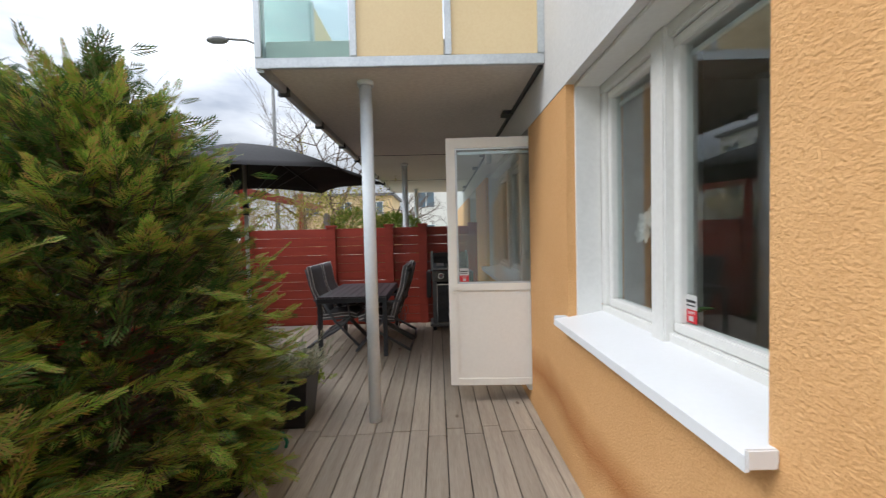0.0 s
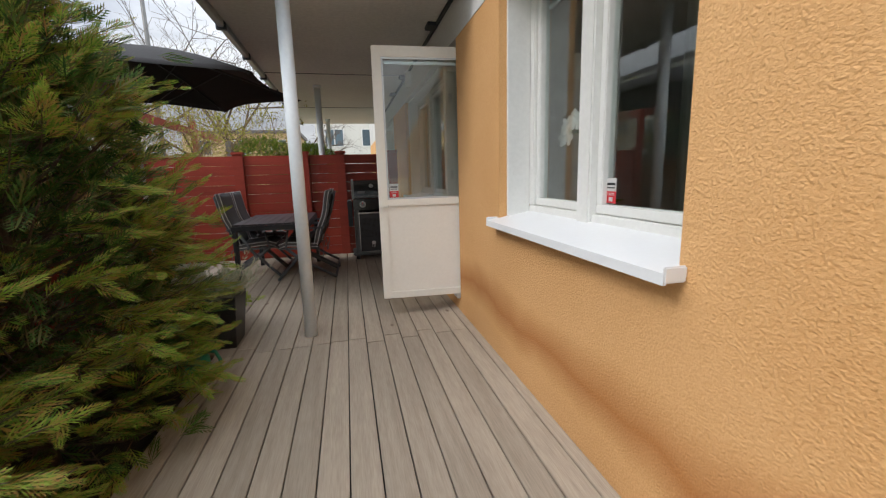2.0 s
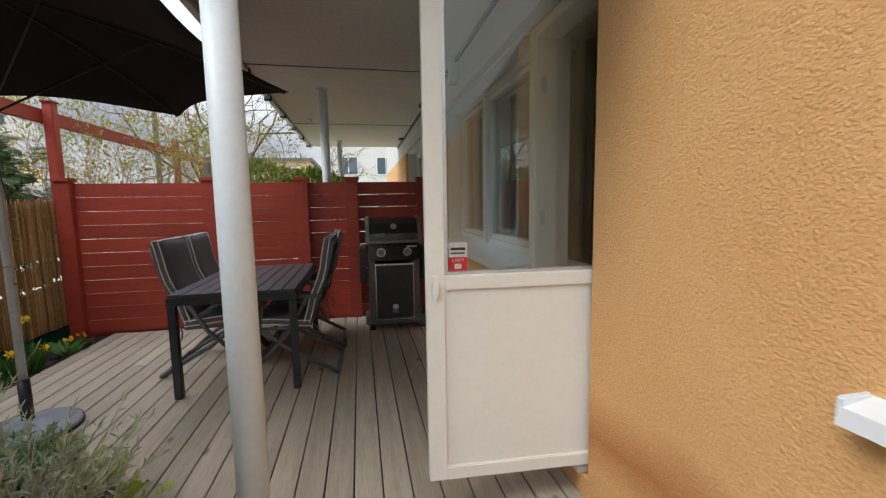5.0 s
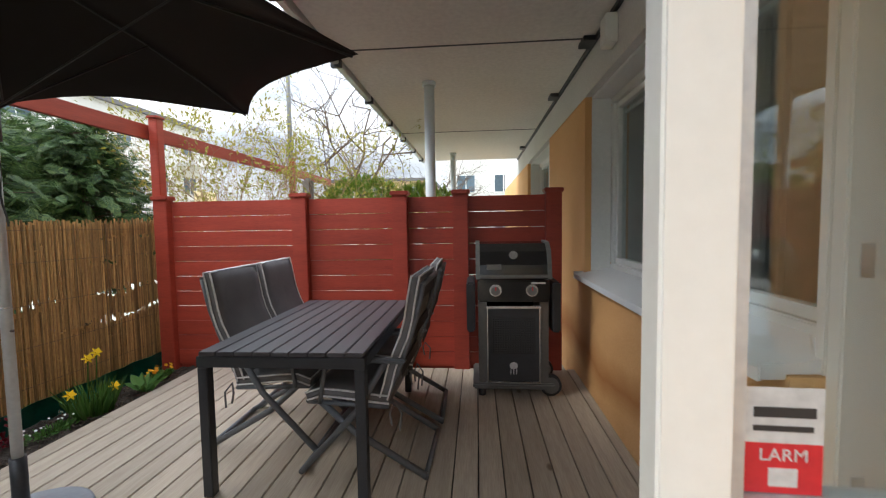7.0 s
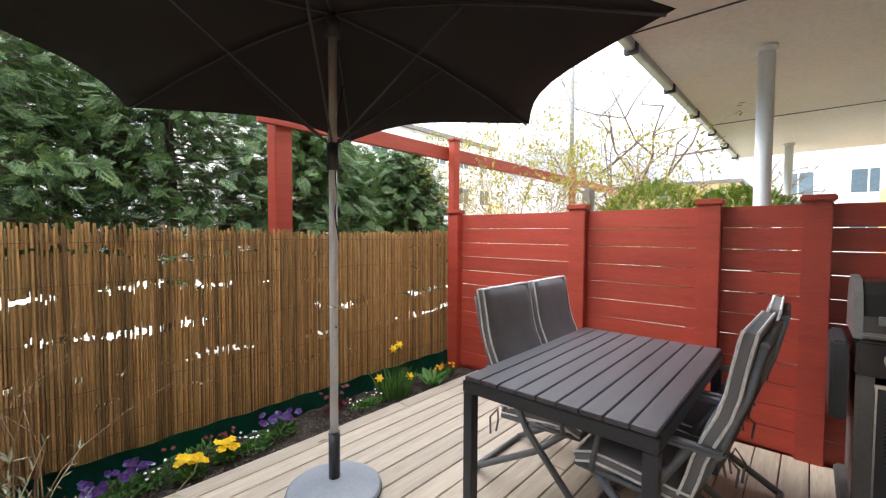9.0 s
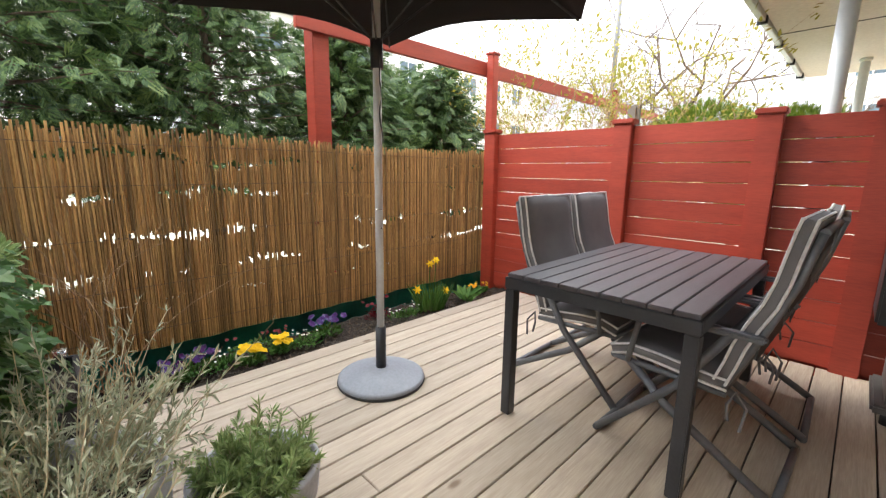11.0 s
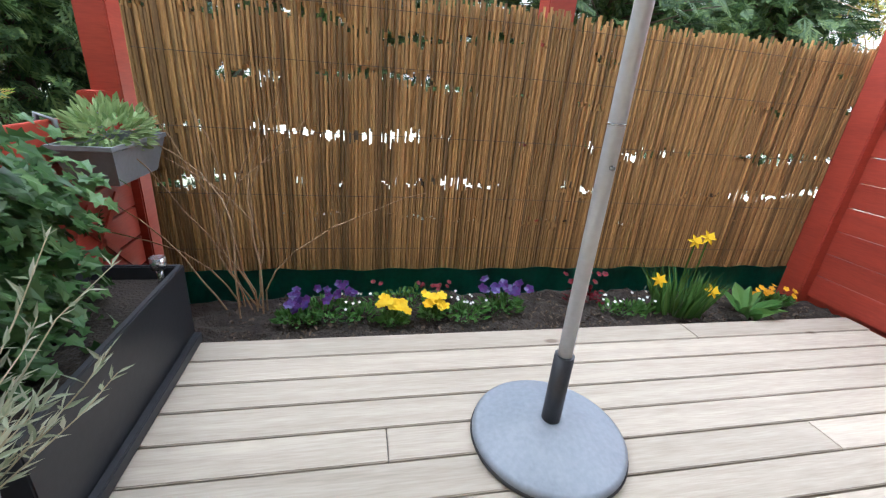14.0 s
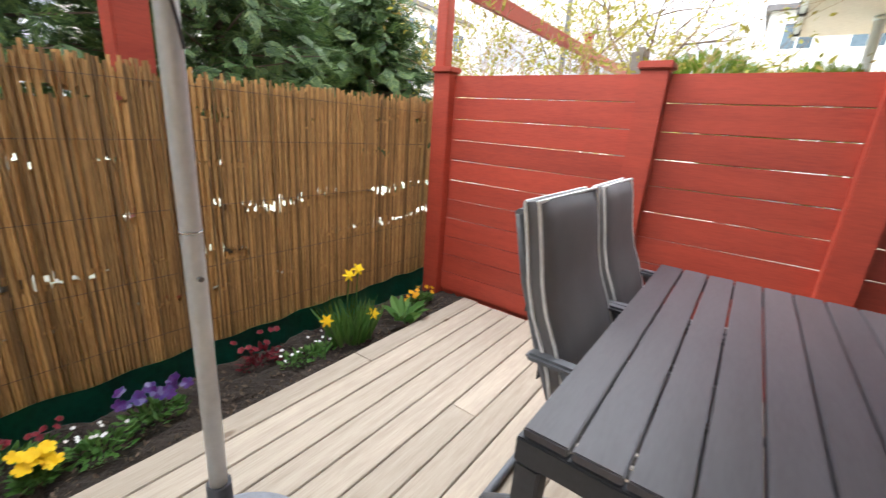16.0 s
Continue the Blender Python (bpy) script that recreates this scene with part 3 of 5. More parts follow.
# balcony slab overhead
struct("ceiling_balcony_slab", B((-1.07, 3.1, 2.64), (WX - 0.006, 11.9, 2.82), 0.01), M_SOFFIT, "painted concrete balcony soffit")
bm = bmesh.new()
for y in (6.35, 9.2):
    box(bm, (-1.06, y, 2.634), (WX - 0.02, y + 0.012, 2.6402))
struct("soffit_joint", bm, M_DARKMETAL, "dark joint lines in the soffit")
bm = bmesh.new()
box(bm, (-1.13, 3.08, 2.60), (-1.075, 11.9, 2.72), 0.006)
struct("gutter", bm, M_ALU, "metal edge gutter along the slab")
bm = bmesh.new()
for k in range(9):
    box(bm, (-1.145, 3.5 + k * 1.0, 2.58), (-1.06, 3.54 + k * 1.0, 2.74), 0.003)
struct("gutter_bracket", bm, M_DARKMETAL, "dark gutter brackets")
bm = bmesh.new()
box(bm, (WX - 0.03, 3.1, 2.61), (WX - 0.006, 11.9, 2.64))
for y in (4.2, 6.3, 7.6, 10.5):
    box(bm, (WX - 0.11, y, 2.605), (WX - 0.006, y + 0.16, 2.639), 0.004)
struct("pipe_bracket", bm, M_DARKMETAL, "dark brackets under the slab edge")
for y in (5.9,):
    box_ = thing("vent_box", "small white box fixed under the slab", "box")
    part("housing", B((WX - 0.08, y, 2.42), (WX - 0.006, y + 0.12, 2.6), 0.008), M_WHITE, box_)

rail = thing("balcony_front", "balcony parapet with beige panels and one glass panel", "balcony")
part("bottom_rail", B((-1.13, 3.06, 2.62), (WX - 0.006, 3.096, 2.69), 0.004), M_ALU, rail)
part("top_rail", B((-1.13, 3.05, 3.78), (WX - 0.006, 3.11, 3.84), 0.006), M_ALU, rail)
for x in (-1.13, -0.48, 0.17, 0.81):
    part("upright", B((x, 3.055, 2.69), (x + 0.045, 3.096, 3.78), 0.004), M_ALU, rail)
for x, m_ in ((-1.085, M_GLASSG), (-0.435, M_PANELB), (0.215, M_PANELB)):
    part("panel" if m_ is M_PANELB else "glass_panel", B((x, 3.072, 2.695), (x + 0.595, 3.082, 3.775)), m_, rail)
for k in range(7):
    y = 3.1 + k * 1.25
    part("side_upright", B((-1.128, y, 2.78), (-1.085, y + 0.045, 3.78), 0.004), M_ALU, rail)
    part("side_glass", B((-1.112, y + 0.045, 2.785), (-1.102, y + 1.25, 3.775)), M_GLASSG if k % 2 == 0 else M_PANELB, rail)
part("side_rail", B((-1.13, 3.1, 2.72), (-1.08, 11.9, 2.78), 0.004), M_ALU, rail)

for k, y in enumerate((3.39, 7.12, 11.0)):
    pil = thing("pillar", "pale blue-grey painted round steel pillar", "pillar", "pillars under the balcony", at=(-0.435, y, 0))
    part("shaft", T([(0, 0, 0.002), (0, 0, 2.636)], 0.048, 28), M_PILLAR, pil)
    part("head_plate", T([(0, 0, 2.60), (0, 0, 2.638)], 0.062, 28), M_PILLAR, pil)
    if k:
        part("sleeve", T([(0, 0, 1.5), (0, 0, 1.53)], 0.052, 28), M_PILLAR, pil)

# flower bed soil
bm = bmesh.new()
bmesh.ops.create_grid(bm, x_segments=20, y_segments=90, size=0.5, matrix=Matrix.Translation((-2.96, 5.2, -0.045)) @ Matrix.Diagonal((0.68, 3.7, 1, 1)))
for v in bm.verts:
    v.co.z += 0.035 * noise.noise(v.co * 9) + 0.02 * noise.noise(v.co * 25)
struct("flower_bed", bm, M_SOIL, "dark bare soil of the narrow flower bed")
bm = bmesh.new()
bmesh.ops.create_grid(bm, x_segments=20, y_segments=60, size=0.5, matrix=Matrix.Translation((-2.2, 0.9, -0.1)) @ Matrix.Diagonal((2.2, 5.2, 1, 1)))
for v in bm.verts:
    v.co.z += 0.03 * noise.noise(v.co * 7)
struct("hedge_soil", bm, M_SOIL, "dark soil under the hedge")
bm = bmesh.new()
n = 90
rows = [[bm.verts.new((-3.14 + 0.012 * math.sin(i * 0.9) + 0.008 * math.sin(i * 0.37), 3.35 + 3.70 * i / n, z)) for i in range(n + 1)] for z in (-0.06, 0.115)]
for i in range(n):
    bm.faces.new((rows[0][i], rows[0][i + 1], rows[1][i + 1], rows[1][i])).smooth = True
bmesh.ops.solidify(bm, geom=bm.faces[:], thickness=0.006)
tagged(part("bed_edging", bm, M_GREENP), "dark green plastic edging along the bed", "edging")

# ---- red slatted fence across the end ----
fence = thing("slatted_fence", "dark red painted slatted wooden fence", "fence", at=(0, 0, 0))
PX = (-3.02, -1.655, -0.71, -0.155, 0.67)
post_me = mesh_of("post", box(B((-0.07, -0.05, -0.1), (0.07, 0.05, 1.60), 0.006), (-0.085, -0.065, 1.60), (0.085, 0.065, 1.64), 0.008), M_RED)
for x in PX:
    o = new("post", post_me)
    o.parent, o.location = fence, (x, 7.02, 0)
for a, b in zip(PX, PX[1:]):
    w = b - a - 0.136
    tilt = 0.002
    me = mesh_of("slat", B((-w / 2, -0.011, 0), (w / 2, 0.011, 0.1402), 0.003), M_RED)
    for k in range(11):
        o = new("slat", me)
        o.parent, o.location = fence, ((a + b) / 2, 7.045, 0.0 + k * 0.1445)
        o.rotation_euler = (0, float(rng.normal() * tilt), 0)
part("kick_board", B((PX[0] + 0.07, 7.06, -0.1), (PX[-1], 7.075, 0.12), 0.002), M_RED, fence)

# pergola posts and beam by the bed
per = thing("pergola", "dark red painted pergola posts and long beam", "pergola")
for x, y, zt, q in ((-3.30, 5.21, 2.36, 0.068), (-3.13, 7.12, 2.40, 0.045), (-3.25, 10.4, 2.5, 0.045), (-3.3, 3.2, 1.9, 0.06)):
    part("post", B((x - q, y - q, -0.14), (x + q, y + q, zt), 0.006), M_RED, per)
    part("post_cap", B((x - q - 0.012, y - q - 0.012, zt), (x + q + 0.012, y + q + 0.012, zt + 0.025), 0.006), M_RED, per)
part("beam", B((-3.235, 5.0, 2.20), (-3.19, 12.2, 2.34), 0.004), M_RED, per)

# reed screen: stalks of a few lengths, some broken through
reed = thing("reed_screen", "brown reed screen with light through its gaps", "fence")
ROWS_Z = ((0.32, 0.014), (0.50, 0.036), (0.73, 0.042), (0.98, 0.032), (1.17, 0.03))


def broken(y, keep=0.55):
    """The ragged holes at this place along the screen: for each height band its middle and height, or None."""
    out = []
    for k, (zc, hh) in enumerate(ROWS_Z):
        patch = noise.noise(Vector((y * (2.2 + 0.3 * k), k * 7.3, 0.5))) + 0.6 * noise.noise(Vector((y * 8.5, k * 3.1, 2.5)))
        if patch > HOLE_LIMIT[k] and rng.random() < keep:
            c = zc + 0.06 * noise.noise(Vector((y * 2.2, k * 5.1, 4))) + 0.02 * noise.noise(Vector((y * 17, k, 1)))
            out.append((c, hh * (0.45 + min(1.3, 2.2 * (patch - HOLE_LIMIT[k])) + 0.7 * noise.noise(Vector((y * 24, k * 2.2, 8))))))
        else:
            out.append(None)
    return out


HOLE_LIMIT = (0.0, -0.12, -0.12, -0.02, -0.05)


def stalk(bm, x, y, cut, z0, top, r, lean=0.0):
    z = z0
    for gap in cut:
        if gap:
            c, hh = gap[0] + float(rng.normal()) * 0.009, max(0.006, gap[1] * (0.45 + 0.9 * float(rng.random())))
            a = max(z + 0.01, c - hh / 2)
            tube(bm, [(x, y + lean * z, z), (x, y + lean * a, a)], r, 5, caps=False)
            z = a + hh
    tube(bm, [(x, y + lean * z, z), (x, y + lean * top, top)], r, 5)


whole = {}
for i, y in enumerate(np.linspace(3.34, 7.06, 299)):
    cut = broken(float(y))
    key = int(rng.integers(0, 8))
    if any(cut) or key not in whole:
        bm = bmesh.new()
        stalk(bm, 0, 0, cut, 0, 1.31 + 0.05 * float(rng.random()), 0.0068, float(rng.normal() * 0.005))
        me = mesh_of("stalk", bm, M_REED)
        if not any(cut):
            whole[key] = me
    else:
        me = whole[key]
    o = new("stalk", me)
    o.parent = reed
    o.location = (-3.17 + float(rng.normal() * 0.003), float(y) + float(rng.normal() * 0.002), 0.07 + 0.02 * math.sin(float(y) * 1.9))
wires = bmesh.new()
for z in (0.22, 0.5, 0.8, 1.1, 1.33):
    tube(wires, [(-3.160, 3.36, z), (-3.160, 5.1, z + 0.012), (-3.160, 6.99, z)], 0.0014, 5)
part("binding_wire", wires, M_WIRE, reed)
back = bmesh.new()
for y in np.linspace(3.345, 7.06, 336):
    stalk(back, -3.186, float(y) + float(rng.normal() * 0.0015), [g and (g[0] + 0.075, g[1] * 1.15) for g in broken(float(y), 0.9)], 0.07, 1.37 + 0.02 * float(rng.normal()), 0.0095, float(rng.normal() * 0.002))
tagged(part("back_stalks", back, M_REED, reed), kind="stuff")

# low red lattice panel behind the long planter
lat = thing("lattice_fence", "low red wooden fence overgrown with ivy", "fence")
for k in range(6):
    part("slat", B((-3.24, 3.2, -0.02 + k * 0.145), (-1.75, 3.222, 0.115 + k * 0.145), 0.003), M_RED, lat)
for x in (-3.2, -1.8):
    part("post", B((x - 0.045, 3.13, -0.14), (x + 0.045, 3.2, 0.92), 0.005), M_RED, lat)
for k in range(4):
    part("lath", box(bmesh.new(), (-0.3, -0.004, -0.012), (0.3, 0.004, 0.012), 0, pose(-2.98 + 0.1 * k, 3.23, 0.3, 0, 45 if k % 2 else -45, 0)), M_RED, lat)

# ---- dining table ----
TX0, TX1, TY0, TY1, TZ = -1.375, -0.54, 5.11, 6.48, 0.735
table = thing("dining_table", "dark grey outdoor dining table with slatted top", "table", at=(0, 0, 0))
n = 9
pw = (TX1 - TX0 - 0.012) / n
slat_me = mesh_of("table_slat", B((-pw / 2 + 0.003, 0.006, 0), (pw / 2 - 0.003, TY1 - TY0 - 0.006, 0.02), 0.003), M_SLAT)
for k in range(n):
    o = new("table_slat", slat_me)
    o.parent, o.location = table, (TX0 + 0.006 + pw * (k + 0.5), TY0, TZ - 0.02)
bm = bmesh.new()
for lo, hi in (((TX0, TY0, TZ - 0.075), (TX1, TY0 + 0.028, TZ - 0.021)), ((TX0, TY1 - 0.028, TZ - 0.075), (TX1, TY1, TZ - 0.021)), ((TX0, TY0 + 0.028, TZ - 0.075), (TX0 + 0.028, TY1 - 0.028, TZ - 0.021)), ((TX1 - 0.028, TY0 + 0.028, TZ - 0.075), (TX1, TY1 - 0.028, TZ - 0.021))):
    box(bm, lo, hi, 0.003)
part("frame", bm, M_DARKMETAL, table)
for x in (TX0, TX1 - 0.055):
    for y in (TY0, TY1 - 0.055):
        part("leg", B((x + 0.002, y + 0.002, 0.002), (x + 0.053, y + 0.053, TZ - 0.077), 0.004), M_DARKMETAL, table)


# ---- folding recliner chair with cushion, facing +x ----
def pad(bm, pts, y0, y1, thick):
    """A stuffed pad along a side profile, rounded at its edges."""
    rings = []
    m = 8
    for i, (x, z) in enumerate(pts):
        a, b = pts[max(i - 1, 0)], pts[min(i + 1, len(pts) - 1)]
        d = Vector((b[0] - a[0], b[1] - a[1])).normalized()
        nx, nz = -d.y, d.x
        ring = []
        e = 0.8 if i in (0, len(pts) - 1) else 1.0
        for k in range(m):
            u = k / (m - 1)
            w = e * (0.80 + 0.20 * math.sqrt(max(0, 1 - (2 * u - 1) ** 4))) + 0.05 * math.sin(i * 2.1 + k * 0.9) * (0 < k < m - 1)
            ring.append((x + nx * thick * w, y0 + (y1 - y0) * u, z + nz * thick * w))
        under = [(x, y0 + (y1 - y0) * (k / (m - 1)), z) for k in range(m)][::-1]
        rings.append([bm.verts.new(p) for p in ring + under])
    for u, w in zip(rings, rings[1:]):
        for k in range(len(u)):
            bm.faces.new((u[k], u[(k + 1) % len(u)], w[(k + 1) % len(u)], w[k])).smooth = True
    bm.faces.new(rings[0][::-1])
    bm.faces.new(rings[-1])
    return bm


def edge_line(bm, pts, y0, y1, off, r):
    for y in (y0, y1):
        path = []
        for i, (x, z) in enumerate(pts):
            a, b = pts[max(i - 1, 0)], pts[min(i + 1, len(pts) - 1)]
            d = Vector((b[0] - a[0], b[1] - a[1])).normalized()
            path.append((x - d.y * off, y, z + d.x * off))
        tube(bm, path, r, 6)
    a = pts[-1]
    return bm


def chair():
    c = thing("recliner_chair", "grey folding garden recliner with charcoal cushion and white piping", "chair", "chairs round the table")
    seat = [(0.27, 0.40), (0.2, 0.425), (0.1, 0.42), (0.0, 0.41), (-0.1, 0.40), (-0.17, 0.395)]
    back = [(-0.17, 0.42), (-0.195, 0.50), (-0.215, 0.58), (-0.245, 0.66), (-0.285, 0.75), (-0.31, 0.84), (-0.325, 0.93), (-0.34, 1.01), (-0.352, 1.065)]
    s2, b2 = [(x, z) for x, z in seat], [(x, z) for x, z in back]
    part("seat_cushion", pad(bmesh.new(), s2[::-1], -0.25, 0.25, 0.062), M_CUSHION, c)
    part("back_cushion", pad(bmesh.new(), [(x, z) for x, z in b2[::-1]], -0.25, 0.25, 0.062), M_CUSHION, c)
    bm = bmesh.new()
    for off in (0.008, 0.049):
        edge_line(bm, s2[::-1], -0.252, 0.252, off, 0.0055)
        edge_line(bm, b2[::-1], -0.252, 0.252, off, 0.0055)
    for off in (0.008, 0.045):
        tube(bm, [(seat[0][0] + 0.002 + off * 0.2, -0.252, seat[0][1] + off), (seat[0][0] + 0.002 + off * 0.2, 0.252, seat[0][1] + off)], 0.0055, 6)
        tube(bm, [(back[-1][0] + off, -0.252, back[-1][1] + 0.003 + off * 0.1), (back[-1][0] + off, 0.252, back[-1][1] + 0.003 + off * 0.1)], 0.0055, 6)
    part("piping", bm, M_PIPING, c, "white piping along the cushion edges")
    for y in (-0.265, 0.265):
        part("front_leg", T([(-0.16, y, 0.63), (0.0, y, 0.36), (0.31, y, 0.025)], 0.018), M_TUBE, c)
        part("rear_leg", T([(0.2, y * 0.93, 0.40), (0.03, y * 0.93, 0.25), (-0.36, y * 0.93, 0.02)], 0.018), M_TUBE, c)
        part("armrest", B((-0.27, y - 0.024, 0.625), (0.2, y + 0.024, 0.65), 0.009), M_TUBE, c)
        part("arm_support", T([(0.16, y, 0.63), (0.2, y, 0.40)], 0.012), M_TUBE, c)
        part("back_rail", T([(-0.15, y * 0.9, 0.40), (-0.245, y * 0.9, 0.63), (-0.322, y * 0.9, 0.85), (-0.362, y * 0.9, 1.03)], 0.013), M_TUBE, c)
        part("seat_rail", T([(0.27, y * 0.93, 0.40), (-0.17, y * 0.93, 0.385)], 0.013), M_TUBE, c)
    for x, z, hw in ((0.31, 0.025, 0.28), (-0.36, 0.02, 0.26), (-0.362, 1.03, 0.24), (0.27, 0.4, 0.246)):
        part("cross_bar", T([(x, -hw, z), (x, hw, z)], 0.015), M_TUBE, c)
    bm = bmesh.new()
    for z, x in ((0.55, -0.24), (0.75, -0.305), (0.95, -0.35)):
        box(bm, (x - 0.004, -0.24, z), (x + 0.001, 0.24, z + 0.06))
    part("back_sling", bm, M_BLACK, c)
    for sgn in (-1, 1):
        part("tie_ribbon", T([(-0.23, sgn * 0.27, 0.27), (-0.24, sgn * 0.26, 0.36), (-0.2, sgn * 0.245, 0.41), (-0.18, sgn * 0.27, 0.36), (-0.19, sgn * 0.275, 0.30)], 0.006, 6), M_CUSHION, c)
    return c


c0 = chair()
c0.matrix_basis = pose(-1.27, 5.79, 0)
copy_thing(c0, pose(-1.27, 6.36, 0, 0, 0, 2))
copy_thing(c0, pose(-0.64, 5.58, 0, 0, 0, 178))
copy_thing(c0, pose(-0.62, 6.17, 0, 0, 0, 181))

# ---- parasol ----
UX, UY = -2.06, 4.87
par = thing("parasol", "black parasol open on a silver pole in a round base", "parasol", at=(UX, UY, 0))
part("base_disc", lathe(bmesh.new(), [(0.245, 0.002), (0.25, 0.012), (0.248, 0.03), (0.235, 0.036), (0.12, 0.062), (0.05, 0.08), (0.04, 0.085)], seg=64), M_BASE, par)
part("rubber_rim", lathe(bmesh.new(), [(0.251, 0.001), (0.254, 0.008), (0.252, 0.016), (0.24, 0.017)], seg=64), M_BLACK, par)
part("socket", T([(0, 0, 0.07), (0, 0, 0.33)], 0.03, 24), M_DARKMETAL, par)
part("pole", T([(0, 0, 0.1), (0, 0, 2.52)], 0.0215, 24), M_POLE, par)
part("screw", T([(0.02, -0.002, 0.9), (0.03, -0.002, 0.9)], 0.006, 10), M_STEEL, par)
part("pole_joint", T([(0, 0, 1.0), (0, 0, 1.004)], 0.023, 24), M_STEEL, par)
part("runner", T([(0, 0, 1.72), (0, 0, 1.86)], 0.032, 20), M_DARKMETAL, par)
part("crown_hub", T([(0, 0, 2.40), (0, 0, 2.52)], 0.04, 20), M_DARKMETAL, par)
CR, CZ, CTOP, PH = 1.27, 2.05, 2.52, 19.0
tips = [Vector((CR * math.cos(radians(PH + 60 * k)), CR * math.sin(radians(PH + 60 * k)), CZ)) for k in range(6)]
tips = [t_ + Vector((0.36, -0.29, 0)) for t_ in tips]
apex = Vector((0.03, -0.02, CTOP))
bm = bmesh.new()
for k in range(6):
    a, b = tips[k], tips[(k + 1) % 6]
    N = 8
    grid = []
    for i in range(N + 1):
        r = i / N
        row = []
        for j in range(N + 1):
            s = j / N
            p = apex.lerp(a.lerp(b, s), r)
            sag = 4 * s * (1 - s) * r
            p -= (p - apex).normalized() * 0.12 * sag * r
            p.z += 0.045 * math.sin(math.pi * r) - 0.02 * sag
            row.append(bm.verts.new(p))
        grid.append(row)
    for i in range(N):
        for j in range(N):
            bm.faces.new((grid[i][j], grid[i][j + 1], grid[i + 1][j + 1], grid[i + 1][j])).smooth = True
bmesh.ops.remove_doubles(bm, verts=bm.verts[:], dist=0.0005)
bmesh.ops.solidify(bm, geom=bm.faces[:], thickness=0.003)
part("canopy", bm, M_CANOPY, par)
for t_ in tips:
    bm = bmesh.new()
    path = [apex.lerp(t_, s) + Vector((0, 0, 0.045 * math.sin(math.pi * s) - 0.018)) for s in (0.02, 0.25, 0.5, 0.75, 0.985)]
    rib = part("rib", tube(bm, path, 0.006, 6), M_DARKMETAL, par)
    part("strut", T([(0, 0, 1.84), apex.lerp(t_, 0.52) + Vector((0, 0, 0.02))], 0.005, 6), M_DARKMETAL, rib)
cord = [(0.028 + 0.012 * math.sin(k * 0.8), 0.01 * math.cos(k * 1.1), 1.85 - 0.045 * k) for k in range(12)]
part("cord", T(cord, 0.004, 6), M_DARKMETAL, par)

# ---- gas grill ----
grill = thing("gas_grill", "black two-burner gas grill with grey cabinet on wheels", "grill", at=(0.26, 6.62, 0))
G0, G1 = -0.26, 0.26
part("base_tray", B((-0.31, -0.25, 0.06), (0.31, 0.23, 0.105), 0.012), M_GRILLGRY, grill)
for x0, x1 in ((-0.265, -0.2), (0.2, 0.265)):
    part("cabinet_post", B((x0, -0.235, 0.105), (x1, 0.21, 0.74), 0.008), M_GRILLGRY, grill)
part("cabinet_back", B((-0.2, 0.15, 0.105), (0.2, 0.17, 0.74)), M_GRILLBLK, grill)
gd = part("cabinet_door", B((-0.197, -0.245, 0.125), (0.197, -0.225, 0.70), 0.004), M_DARKMETAL, grill, "black perforated cabinet door")
bm = bmesh.new()
for lo, hi in (((-0.2, -0.25, 0.12), (-0.192, -0.228, 0.70)), ((0.192, -0.25, 0.12), (0.2, -0.228, 0.70)), ((-0.2, -0.25, 0.112), (0.2, -0.228, 0.12)), ((-0.205, -0.262, 0.69), (0.205, -0.24, 0.708))):
    box(bm, lo, hi, 0.002)
part("door_trim", bm, M_STEEL, gd)
bm = bmesh.new()
for i in range(18):
    for j in range(16):
        box(bm, (-0.165 + 0.0185 * i, -0.2465, 0.34 + 0.018 * j), (-0.156 + 0.0185 * i, -0.2455, 0.349 + 0.018 * j))
part("perforation", bm, M_GRILLBLK, gd)
bm = lathe(bmesh.new(), [(0.002, 0), (0.022, 0.004), (0.03, 0.02), (0.03, 0.034), (0.022, 0.048), (0.006, 0.054)], seg=16)
for q in (-0.022, 0.0, 0.022):
    box(bm, (q - 0.003, -0.003, -0.04), (q + 0.003, 0.003, 0.004))
for v in bm.verts:
    v.co = Vector((v.co.x, v.co.y * 0.05 - 0.2475, v.co.z + 0.22))
part("emblem", bm, M_PIPING, gd)
part("control_panel", B((-0.27, -0.27, 0.74), (0.27, 0.2, 0.905), 0.012), M_GRILLBLK, grill)
for x in (-0.135, 0.135):
    bm = bmesh.new()
    tube(bm, [(x, -0.27, 0.83), (x, -0.278, 0.83)], 0.045, 28)
    kn = part("knob_ring", bm, M_STEEL, grill)
    part("knob", T([(x, -0.278, 0.83), (x, -0.305, 0.83)], 0.033, 24), M_GRILLGRY, kn)
    part("pointer", B((x - 0.004, -0.308, 0.835), (x + 0.004, -0.305, 0.86)), M_STICKR, kn)
part("name_plate", B((0.13, -0.2725, 0.878), (0.235, -0.2705, 0.892)), M_PIPING, grill)
bm = bmesh.new()
prof = [(-0.275, 0.915), (-0.262, 1.02), (-0.22, 1.12), (-0.14, 1.175), (0.02, 1.185), (0.14, 1.14), (0.19, 1.03), (0.2, 0.915)]
for x0, x1, mm in ((-0.25, 0.25, None),):
    ends = [[bm.verts.new((x, y, z)) for y, z in prof] for x in (x0, x1)]
    for k in range(len(prof)):
        bm.faces.new((ends[0][k], ends[0][(k + 1) % 8], ends[1][(k + 1) % 8], ends[1][k]))
    bm.faces.new(ends[0])
    bm.faces.new(ends[1][::-1])
lid = part("lid", bm, M_GRILLBLK, grill, "glossy black lid")
